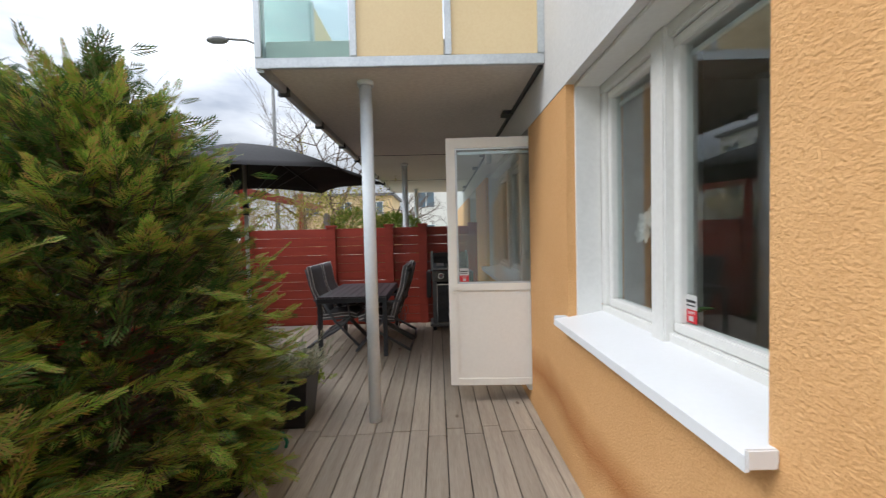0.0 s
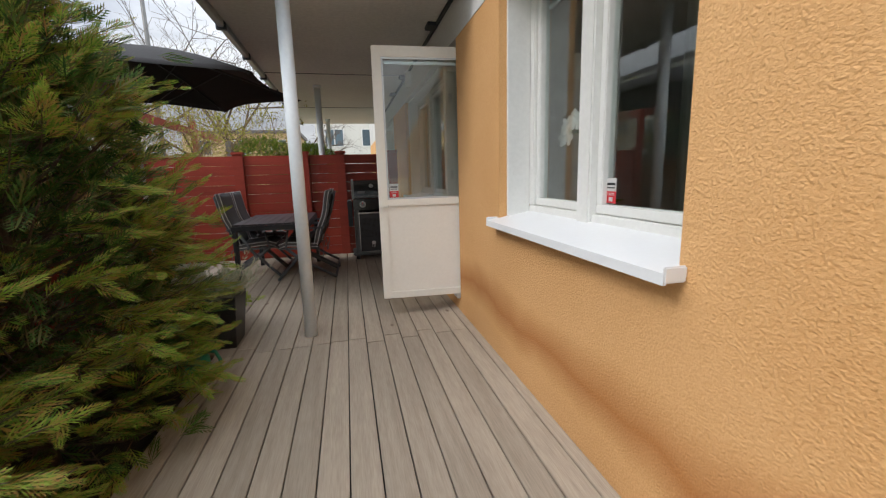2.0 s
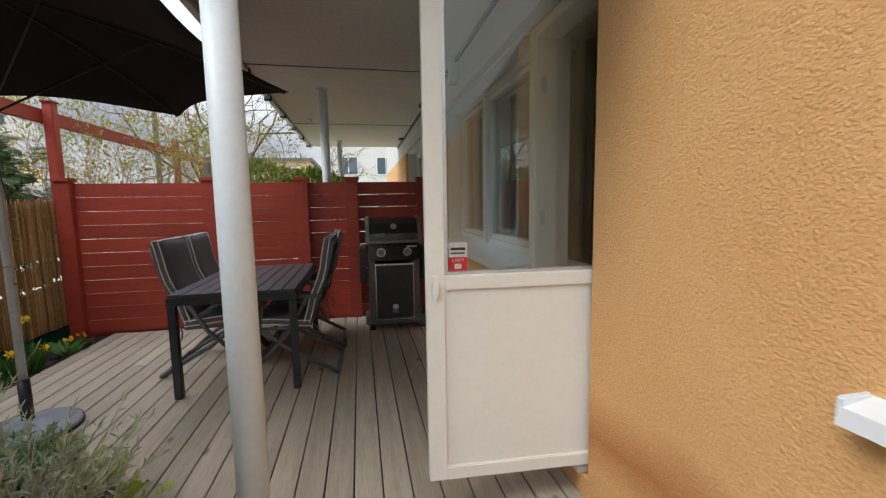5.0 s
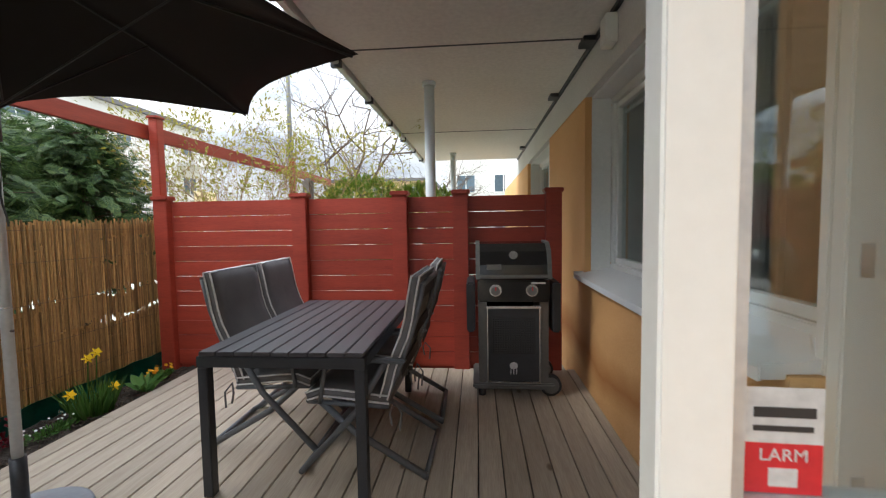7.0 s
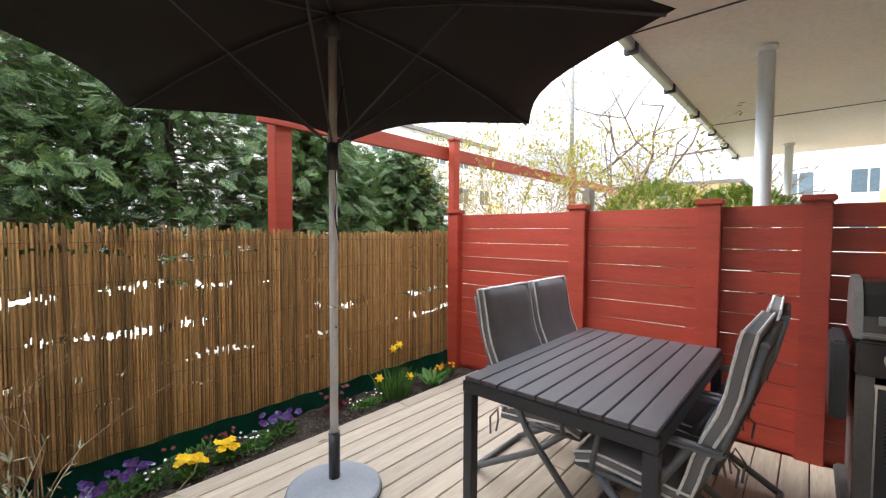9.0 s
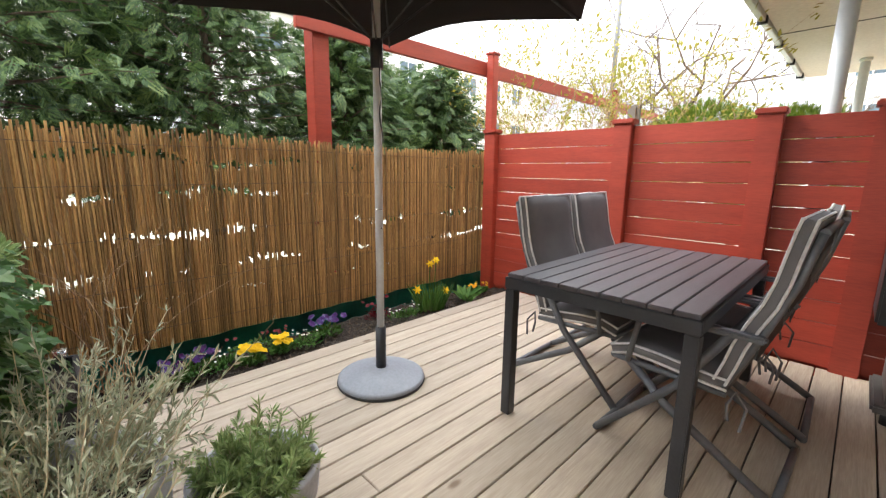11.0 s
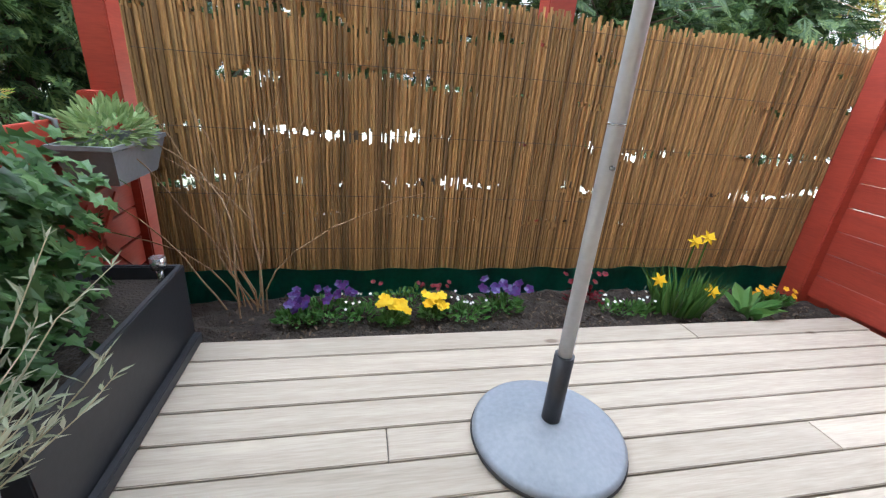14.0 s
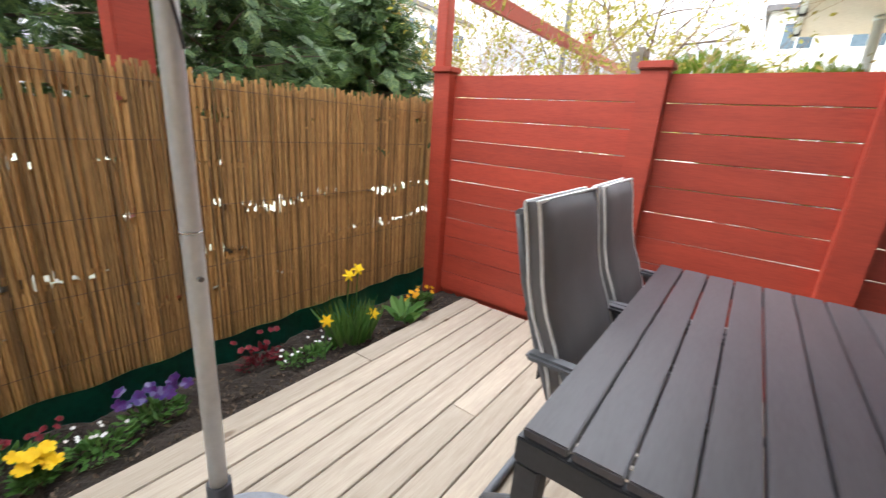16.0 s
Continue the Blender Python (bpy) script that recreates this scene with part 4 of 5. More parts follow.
for x0, x1 in ((-0.282, -0.25), (0.25, 0.282)):
    bm = bmesh.new()
    pr = [((y * 1.02), 0.905 + (z - 0.905) * 1.035) for y, z in prof]
    ends = [[bm.verts.new((x, y, z)) for y, z in pr] for x in (x0, x1)]
    for k in range(8):
        bm.faces.new((ends[0][k], ends[0][(k + 1) % 8], ends[1][(k + 1) % 8], ends[1][k]))
    bm.faces.new(ends[0])
    bm.faces.new(ends[1][::-1])
    part("lid_side", bm, M_GRILLGRY, lid)
part("lid_handle", B((-0.26, -0.315, 0.925), (0.26, -0.285, 0.95), 0.01), M_GRILLGRY, lid)
part("lid_gauge", T([(0.0, -0.246, 1.09), (0.0, -0.256, 1.095)], 0.032, 24), M_STEEL, lid, "round steel thermometer")
part("lid_badge", B((-0.2, -0.276, 0.985), (-0.09, -0.266, 1.025)), M_GRILLGRY, lid)
for sx in (-1, 1):
    part("side_shelf", B((min(sx * 0.29, sx * 0.355), -0.235, 0.50), (max(sx * 0.29, sx * 0.355), 0.17, 0.885), 0.012), M_DARKMETAL, grill, "folded side shelf")
for x, y in ((-0.24, -0.2), (-0.24, 0.18)):
    part("foot", T([(x, y, 0.002), (x, y, 0.065)], 0.028, 14), M_BLACK, grill)
for y in (-0.19, 0.17):
    wh = part("wheel", T([(0.285, y - 0.025, 0.083), (0.285, y + 0.025, 0.083)], 0.081, 28), M_BLACK, grill)
    part("hub_cap", T([(0.285, y - 0.03, 0.083), (0.285, y - 0.024, 0.083)], 0.062, 24), M_GRILLGRY, wh)


# ---- pots and planters ----
def round_pot(x, y, r, h, label):
    p = thing("plant_pot", label, "plant pot", "round grey pots", at=(x, y, 0))
    part("bowl", lathe(bmesh.new(), [(r * 0.66, 0.002), (r * 0.82, h * 0.25), (r * 0.95, h * 0.65), (r, h - 0.01), (r - 0.006, h), (r - 0.022, h), (r - 0.026, h - 0.05), (r * 0.8, h - 0.07)], seg=48), M_POT, p)
    part("soil", lathe(bmesh.new(), [(r - 0.03, h - 0.068), (r * 0.5, h - 0.045), (0.01, h - 0.04)], seg=24), M_SOIL, p)
    return p


round_pot(-1.56, 3.5, 0.24, 0.40, "large round light grey pot on the deck")
round_pot(-1.44, 3.935, 0.195, 0.29, "small round light grey pot on the deck")
round_pot(-1.09, 3.775, 0.085, 0.17, "little pale pot on the deck")


def square_planter(x0, x1, y0, y1, h, taper, label):
    p = thing("planter_box", label, "planter", at=((x0 + x1) / 2, (y0 + y1) / 2, 0))
    hx, hy = (x1 - x0) / 2, (y1 - y0) / 2
    bm = bmesh.new()
    rings = []
    for k, z in ((taper, 0.003), (0, h), (0.022, h), (0.03, h - 0.06)):
        rings.append([bm.verts.new((sx * (hx - k), sy * (hy - k), z)) for sx, sy in ((-1, -1), (1, -1), (1, 1), (-1, 1))])
    for u, w in zip(rings, rings[1:]):
        for k in range(4):
            bm.faces.new((u[k], u[(k + 1) % 4], w[(k + 1) % 4], w[k]))
    bm.faces.new(rings[0][::-1])
    bmesh.ops.bevel(bm, geom=bm.edges[:], offset=0.004, segments=2, affect="EDGES")
    part("shell", bm, M_PLANTER, p)
    part("soil", B((-hx + 0.03, -hy + 0.03, h - 0.09), (hx - 0.03, hy - 0.03, h - 0.05)), M_SOIL, p)
    return p


square_planter(-1.27, -0.92, 3.25, 3.59, 0.40, 0.04, "tapered square black planter on the deck")
lp = square_planter(-2.72, -1.86, 3.26, 3.6, 0.34, 0.0, "long black planter box with a raised foot strip")
part("foot_strip", B((-0.415, 0.172, 0.003), (0.435, 0.2, 0.045), 0.004), M_PLANTER, lp)
solar = thing("garden_light", "small steel solar light in the planter corner", "lamp", at=(-2.66, 3.54, 0.25))
part("stem", T([(0, 0, 0), (0, 0, 0.1)], 0.012, 12), M_STEEL, solar)
part("cap", T([(0, 0, 0.1), (0, 0, 0.145)], 0.026, 20), M_STEEL, solar)

hb = thing("hanging_box", "grey plastic flower box hooked on the fence", "flower box", at=(-2.945, 3.335, 0.62))
bm = bmesh.new()
rings = []
for z, k in ((0, 0.7), (0.13, 0.95), (0.135, 1.0), (0.15, 1.0), (0.15, 0.93), (0.11, 0.9)):
    rings.append([bm.verts.new((sx * 0.22 * k, sy * 0.1 * k, z)) for sx, sy in ((-1, -1), (1, -1), (1, 1), (-1, 1))])
for u, w in zip(rings, rings[1:]):
    for k in range(4):
        bm.faces.new((u[k], u[(k + 1) % 4], w[(k + 1) % 4], w[k]))
bm.faces.new(rings[0][::-1])
bm.faces.new(rings[-1])
part("box_shell", bm, M_GREYBOX, hb)
for x in (-0.13, 0.13):
    part("hook", T([(x, -0.1, 0.1), (x, -0.1, 0.22), (x, -0.15, 0.24), (x, -0.17, 0.14)], 0.009, 8), M_GREYBOX, hb)


def pts_ball(n, c, r, inner=0.3):
    d = rng.normal(size=(n, 3))
    d /= np.linalg.norm(d, axis=1, keepdims=True)
    q = inner + (1 - inner) * rng.random((n, 1)) ** 0.5
    return np.array(c) + d * q * np.array(r), d


def stems(name, c, spread, n, length, r, material, parent, lean=0.6, bend=0.25):
    bm = bmesh.new()
    tops = []
    for _ in range(n):
        a, q = rng.random() * math.tau, rng.random() ** 0.5
        p = Vector((c[0] + spread * q * math.cos(a), c[1] + spread * q * math.sin(a), c[2]))
        d = Vector((math.cos(a) * lean * q, math.sin(a) * lean * q, 1)).normalized() + Vector(rng.normal(size=3) * 0.18)
        ln = length * (0.6 + 0.5 * rng.random())
        pts = [p, p + d * ln * 0.4, p + d * ln * 0.75 + Vector(rng.normal(size=3) * bend * 0.12 * ln), p + d * ln + Vector(rng.normal(size=3) * bend * 0.3 * ln)]
        tube(bm, pts, r, 3, r * 0.5, caps=False)
        tops.append(pts)
    part(name, bm, material, parent)
    return tops


def along(tops, k, lo=0.25):
    pos, dr = [], []
    for p in tops:
        for _ in range(k):
            s = (lo + (1 - lo) * rng.random()) * (len(p) - 1)
            i = min(int(s), len(p) - 2)
            q = p[i].lerp(p[i + 1], s - i)
            pos.append(q)
            dr.append((p[i + 1] - p[i]).normalized() + Vector(rng.normal(size=3) * 0.55))
    return pos, dr


NEEDLE = ([(0, 0, 0), (0.4, 0.1, 0.03), (1, 0, -0.06), (0.4, -0.1, 0.03)], [(0, 1, 2, 3)])


def dry_lavender(c, spread, n, length, label):
    pl = thing("lavender_plant", label, "plant", "lavender plants")
    t_ = stems("stems", c, spread, n, length, 0.0022, M_STRAW, pl, 0.9)
    p, d = along(t_, 26, 0.12)
    scatter("leaves", *NEEDLE, p, d, rng.uniform(0.022, 0.046, len(p)), L_LAV, pl)
    return pl


dry_lavender((-1.58, 3.48, 0.33), 0.15, 170, 0.36, "greyish half-dry lavender growing in the large pot")
dry_lavender((-1.1, 3.42, 0.33), 0.13, 150, 0.3, "half-dry lavender growing in the square planter")
herb = thing("herb_plant", "fresh grey-green lavender bush in the small pot", "plant")
t_ = stems("stems", (-1.44, 3.935, 0.23), 0.115, 90, 0.135, 0.002, M_STRAW, herb, 0.7)
p, d = along(t_, 46, 0.1)
scatter("leaves", *NEEDLE, p, np.array([list(v) for v in d]) * 1.3 + rng.normal(size=(len(p), 3)) * 0.5, rng.uniform(0.03, 0.05, len(p)), L_HERB, herb)
lime = thing("shrub_plant", "yellow-green leafy sprig in the little pot", "plant")
t_ = stems("stems", (-1.09, 3.775, 0.13), 0.05, 50, 0.2, 0.002, M_STRAW, lime, 0.9)
p, d = along(t_, 16, 0.2)
scatter("leaves", *FROND, p, d, rng.uniform(0.025, 0.05, len(p)), L_LIME, lime)

hbp = thing("trailing_plant", "pale green foliage filling the hanging box", "plant")
p, d = pts_ball(520, (-2.945, 3.335, 0.80), (0.21, 0.11, 0.09))
scatter("leaves", *LEAF, p, d + [0, 0, 0.4], rng.uniform(0.03, 0.06, len(p)), L_HERB, hbp)

ivy = thing("ivy_plant", "dark glossy ivy covering the low fence", "ivy")
bm = bmesh.new()
pp, dd = [], []
for k in range(46):
    x = -2.5 + 0.8 * rng.random()
    pts = [Vector((x, 3.29, 0.28))]
    for j in range(7):
        pts.append(pts[-1] + Vector((rng.normal() * 0.05, 0.012 * rng.normal(), 0.062 + 0.022 * (x > -2.15))))
    tube(bm, pts, 0.004, 4, 0.002, caps=False)
    for q in pts:
        for _ in range(10):
            pp.append(q + Vector((rng.normal() * 0.055, abs(rng.normal()) * 0.07, rng.normal() * 0.05)))
            dd.append(Vector((rng.normal() * 0.6, 0.5 + 0.4 * rng.random(), -0.45 + rng.normal() * 0.4)))
part("stems", bm, M_TWIG, ivy)
scatter("leaves", *IVYLEAF, pp, dd, rng.uniform(0.03, 0.066, len(pp)), L_IVY, ivy, roll=np.array([[0, 0.7, 0.7]] * len(pp)) + rng.normal(size=(len(pp), 3)) * 0.35)

rose = thing("climbing_shrub", "bare thorny climbing shrub with arching brown shoots", "shrub")
bm = bmesh.new()
for k in range(13):
    p = Vector((-3.02 + 0.05 * rng.normal(), 3.75 + 0.06 * rng.normal(), -0.04))
    pts = [p]
    d = Vector((0.06 * rng.normal() + 0.05, 0.35 * rng.normal(), 1.0))
    for j in range(9):
        pts.append(pts[-1] + d * (0.09 + 0.05 * rng.random()))
        d = (d + Vector((0.05 * rng.normal() - 0.01, 0.26 * rng.normal() + 0.05 * (1 if k % 2 else -1), -0.07))).normalized()
        pts[-1].x = min(max(pts[-1].x, -3.13), -2.82)
    tube(bm, pts, 0.0045, 5, 0.0016, caps=False)
part("shoot_mass", bm, M_TWIG, rose)


# ---- bed flowers ----
def pansy_patch(x, y, n, rx, ry, petal, label, leafm=L_GREEN, size=0.023, height=0.09):
    g = thing("bedding_flower", label, "flowers", "bed flowers")
    p, d = pts_ball(n * 13, (x, y, 0.0), (rx, ry, height * 0.7), 0.1)
    p[:, 2] = np.abs(p[:, 2]) - 0.03
    scatter("leaves", *LEAF, p, d + [0, 0, 0.7], rng.uniform(0.025, 0.045, len(p)), leafm, g)
    q = np.column_stack([x + rng.uniform(-rx, rx, n), y + rng.uniform(-ry, ry, n), height * (0.55 + 0.5 * rng.random(n))])
    pos, dr, rl = [], [], []
    for c in q:
        f = Vector((0.5 + 0.2 * rng.normal(), 0.3 * rng.normal(), 0.8)).normalized()
        a = f.orthogonal().normalized()
        b = f.cross(a)
        for k in range(5):
            w = k * math.tau / 5
            pos.append(c)
            dr.append(a * math.cos(w) + b * math.sin(w) + f * 0.2)
            rl.append(f)
    PET = ([(0, 0, 0), (0.4, 0.38, 0.06), (0.85, 0.34, 0.03), (1, 0, 0), (0.85, -0.34, 0.03), (0.4, -0.38, 0.06)], [(0, 1, 2, 3), (0, 3, 4, 5)])
    scatter("petals", *PET, pos, dr, size, petal, g, roll=np.array([list(v) for v in rl]))
    return g


pansy_patch(-2.94, 4.10, 18, 0.12, 0.16, P_PURPLE, "violet and blue pansies in the bed")
pansy_patch(-2.88, 3.98, 12, 0.08, 0.10, P_PURPLE, "violet pansies in the bed")
pansy_patch(-3.03, 4.52, 12, 0.07, 0.22, P_RED, "dark red small flowers with green leaves in the bed", size=0.014, height=0.11)
pansy_patch(-2.9, 4.27, 8, 0.09, 0.10, P_WHITE, "leafy green plants with tiny pale flowers in the bed", size=0.008)
pansy_patch(-2.84, 4.42, 16, 0.045, 0.07, P_YELLOW, "bright yellow primrose cluster in the bed", size=0.027)
pansy_patch(-2.88, 4.62, 14, 0.045, 0.06, P_YELLOW, "bright yellow primrose cluster in the bed", size=0.027)
pansy_patch(-2.88, 4.80, 12, 0.09, 0.10, P_WHITE, "small pale flowers with green leaves in the bed", size=0.008)
pansy_patch(-2.94, 5.0, 15, 0.08, 0.12, P_PURPLE, "deep purple pansies in the bed", size=0.028, height=0.12)
pansy_patch(-3.00, 5.52, 8, 0.07, 0.12, P_RED, "dark red leafy plant in the bed", leafm=P_RED, size=0.02, height=0.13)
pansy_patch(-2.88, 5.72, 14, 0.07, 0.18, P_WHITE, "low white and violet flowers in the bed", size=0.009, height=0.05)
pansy_patch(-2.92, 6.72, 16, 0.06, 0.18, P_ORANGE, "small orange and yellow flowers in the bed", size=0.02, height=0.07)

daf = thing("daffodil_clump", "clump of yellow daffodils with long green leaves", "flowers")
n = 150
a = rng.random(n) * math.tau
q = rng.random(n) ** 0.5
pos = np.column_stack([-2.86 + 0.09 * q * np.cos(a), 6.02 + 0.13 * q * np.sin(a), np.full(n, -0.03)])
dr = np.column_stack([0.42 * q * np.cos(a), 0.5 * q * np.sin(a), np.ones(n)])
scatter("leaves", *BLADE, pos, dr, rng.uniform(0.17, 0.3, n), L_GREEN, daf, roll=rng.normal(size=(n, 3)))
for (x, y, z) in ((-2.84, 5.98, 0.40), (-2.82, 6.03, 0.43), (-2.76, 5.76, 0.22), (-2.74, 6.08, 0.16)):
    part("stem", T([(x - 0.02, y, -0.02), (x - 0.01, y, z * 0.6), (x, y, z)], 0.004, 6), L_GREEN, daf)
    f = Vector((0.75, -0.35, 0.45)).normalized()
    aa = f.orthogonal().normalized()
    bb = f.cross(aa)
    c = Vector((x, y, z))
    ps, ds = [], []
    for k in range(6):
        ps.append(c)
        ds.append(aa * math.cos(k * math.tau / 6) + bb * math.sin(k * math.tau / 6))
    fl = scatter("bloom", *LEAF, ps, ds, 0.042, P_YELLOW, daf, roll=np.array([list(f)] * 6))
    part("trumpet", tube(bmesh.new(), [c, c + f * 0.012, c + f * 0.032], 0.009, 12, 0.017), P_YELLOW, fl)
tul = thing("broad_leaf_plant", "young plant with broad pale green leaves", "plant")
n = 16
a = rng.random(n) * math.tau
scatter("leaves", *LEAF, np.column_stack([-2.8 + 0.02 * np.cos(a), 6.42 + 0.03 * np.sin(a), np.full(n, -0.02)]), np.column_stack([np.cos(a), np.sin(a), 0.5 + 0.5 * rng.random(n)]), rng.uniform(0.12, 0.19, n), L_GREEN, tul)

n = 1500
scatter("soil_crumbs", *LEAF, np.column_stack([rng.uniform(-3.1, -2.68, n), rng.uniform(3.66, 6.95, n), rng.uniform(-0.05, -0.015, n)]), rng.normal(size=(n, 3)), rng.uniform(0.01, 0.035, n), M_BARK)
tagged(bpy.data.objects["soil_crumbs"], "bark chips and crumbs on the bed soil", "mulch", "", "stuff")

# ---- hedge and trees ----
def thuja(x, y, h, rx, ry, n, label):
    t = thing("thuja_tree", label, "tree", "thuja hedge", at=(x, y, -0.1))
    part("trunk", T([(0, 0, 0), (0.02, 0.01, h * 0.5), (0, 0, h * 0.92)], 0.05, 10, 0.01), M_BARK, t)
    bm = bmesh.new()
    pos, dr = [], []
    nb = 190
    for k in range(nb):
        u = (k + 0.5) / nb
        z = h * (0.04 + 0.9 * u ** 0.92)
        w = (1 - u ** 2.4) ** 0.6 * (0.86 + 0.28 * rng.random()) + 0.03
        a = k * 2.39996 + 0.3 * rng.normal()
        tip = Vector((rx * w * math.cos(a), ry * w * math.sin(a), min(z + 0.22 * h * 0.3, h)))
        base = Vector((0, 0, z * 0.85))
        mid = base.lerp(tip, 0.6) - Vector((0, 0, 0.05))
        tube(bm, [base, mid, tip], 0.009, 4, 0.003, caps=False)
        for _ in range(int(0.55 * n / nb)):
            s = 0.3 + 0.6 * rng.random() ** 0.6
            c = base.lerp(tip, s) + Vector(rng.normal(size=3) * 0.085)
            pos.append(c)
            out = Vector((math.cos(a), math.sin(a), 0.25)) + Vector(rng.normal(size=3) * 0.5)
            dr.append(out)
    for k in range(34):
        a, q = rng.random() * math.tau, rng.random()
        p = Vector((rx * 0.5 * q * math.cos(a), ry * 0.5 * q * math.sin(a), h * (0.97 - 0.2 * q)))
        ln = 0.08 + 0.2 * rng.random()
        tube(bm, [p - Vector((0, 0, 0.15)), p + Vector((0, 0, ln))], 0.005, 4, 0.002, caps=False)
        for _ in range(12):
            pos.append(p + Vector((0, 0, ln * rng.random())))
            dr.append(Vector((rng.normal() * 0.6, rng.normal() * 0.6, 0.9)))
    young, ydir, ysize = [], [], []
    for k in range(int(n / 14)):
        u = rng.random() ** 0.85
        a = rng.random() * math.tau
        w = (1 - u ** 2.4) ** 0.6 * (0.72 + 0.24 * rng.random()) + 0.02
        p = Vector((rx * w * math.cos(a), ry * w * math.sin(a), h * (0.04 + 0.88 * u)))
        d = (Vector((math.cos(a), math.sin(a), 0.15 + 0.9 * u ** 2)) + Vector(rng.normal(size=3) * 0.35)).normalized()
        ln = 0.16 + 0.2 * rng.random()
        side = d.cross(Vector((0.2 * rng.normal(), 0.2 * rng.normal(), 1))).normalized()
        tube(bm, [p - d * 0.1, p + d * ln * 0.9], 0.003, 3, 0.0015, caps=False)
        for q in range(11):
            f = q / 10
            young.append(p + d * ln * f)
            ydir.append(d * (0.6 + 0.6 * f) + side * (0.8 if q % 2 else -0.8) * (1 - f) + Vector((0, 0, 0.1 * rng.normal())))
            ysize.append((0.14 - 0.07 * f) * (0.8 + 0.4 * rng.random()))
    part("branches", bm, M_BARK, t)
    scatter("crown", *SPRAY, pos, dr, rng.uniform(0.09, 0.17, len(pos)), L_THUJA, t)
    scatter("young_growth", *SPRAY, young, ydir, ysize, L_THUJATIP, t, label="bright yellow-green sprays with browned tips")
    return t


thuja(-1.86, 0.9, 2.25, 0.95, 0.9, 7000, "dense green thuja with browned tips")
thuja(-1.58, 2.3, 2.36, 0.66, 0.8, 8000, "dense green thuja with browned inner twigs")
thuja(-2.6, 2.0, 2.4, 0.9, 0.95, 4000, "tall green thuja at the back of the hedge")


def conifer(x, y, h, r, n, low, label):
    t = thing("conifer_tree", label, "tree", "conifers behind the screen", at=(x, y, -0.14))
    part("trunk", T([(0, 0, 0), (0.05, 0.03, h * 0.5), (0, 0, h)], 0.08, 10, 0.015), M_BARK, t)
    bm = bmesh.new()
    pos, dr = [], []
    nb = 120
    for k in range(nb):
        u = (k + 0.5) / nb
        z = low + (h - low) * u
        a = k * 2.39996
        w = r * (1 - u ** 2) * (0.7 + 0.5 * rng.random()) + 0.08
        base = Vector((0, 0, z))
        tip = Vector((w * math.cos(a), w * math.sin(a), z + 0.1 - 0.2 * rng.random()))
        tube(bm, [base, tip], 0.012, 4, 0.004, caps=False)
        for _ in range(int(n / nb)):
            s = 0.25 + 0.8 * rng.random()
            pos.append(base.lerp(tip, s) + Vector(rng.normal(size=3) * 0.12))
            dr.append(Vector((math.cos(a), math.sin(a), -0.35)) + Vector(rng.normal(size=3) * 0.5))
    part("branches", bm, M_BARK, t)
    scatter("crown", *FROND, pos, dr, rng.uniform(0.13, 0.24, len(pos)), L_CONIF, t)
    return t


for x, y, h, r, low in ((-5.0, 1.6, 4.4, 1.2, 1.2), (-4.9, 3.3, 4.0, 1.1, 1.2), (-5.0, 4.9, 3.6, 1.1, 1.2), (-4.8, 6.3, 3.0, 0.95, 1.15), (-5.6, 7.7, 2.8, 1.0, 1.0), (-6.0, 4.2, 4.3, 1.1, 1.3), (-4.55, 2.3, 3.6, 0.8, 1.2), (-3.95, 2.45, 2.3, 0.75, 0.05), (-4.6, 7.7, 2.6, 0.8, 0.9)):
    conifer(x, y, h, r, 3000, low, "dark blue-green conifer behind the reed screen")

yew = thing("clipped_bush", "round bright green clipped bush behind the fence", "bush", at=(0, 0, 0))
part("trunk", T([(-1.3, 9.6, -0.14), (-1.3, 9.6, 1.2)], 0.05, 8), M_BARK, yew)
pos, dr = [], []
for c, r_ in (((-1.75, 9.6, 1.3), (0.75, 0.7, 0.75)), ((-0.85, 9.6, 1.2), (0.75, 0.7, 0.72))):
    p, d = pts_ball(2600, c, r_, 0.72)
    pos.append(p)
    dr.append(d + [0, 0, 0.5])
scatter("crown", *FROND, np.vstack(pos), np.vstack(dr), 0.11, L_YEW, yew)


def branching(bm, p, d, ln, r, depth, ends, droop=0.0, spread=0.55):
    d = d.normalized()
    q = p + d * ln * 0.5 + Vector(rng.normal(size=3) * ln * 0.05)
    e = p + d * ln + Vector(rng.normal(size=3) * ln * 0.08)
    tube(bm, [p, q, e], r, 6 if depth > 2 else 3, r * 0.65, caps=False)
    if depth == 0:
        ends.append((e, d))
        return
    for _ in range(2 if depth % 2 else 3):
        nd = d + Vector(rng.normal(size=3) * spread) + Vector((0, 0, 0.12 - droop))
        branching(bm, e if rng.random() < 0.65 else q, nd, ln * (0.62 + 0.22 * rng.random()), r * 0.6, depth - 1, ends, droop, spread)


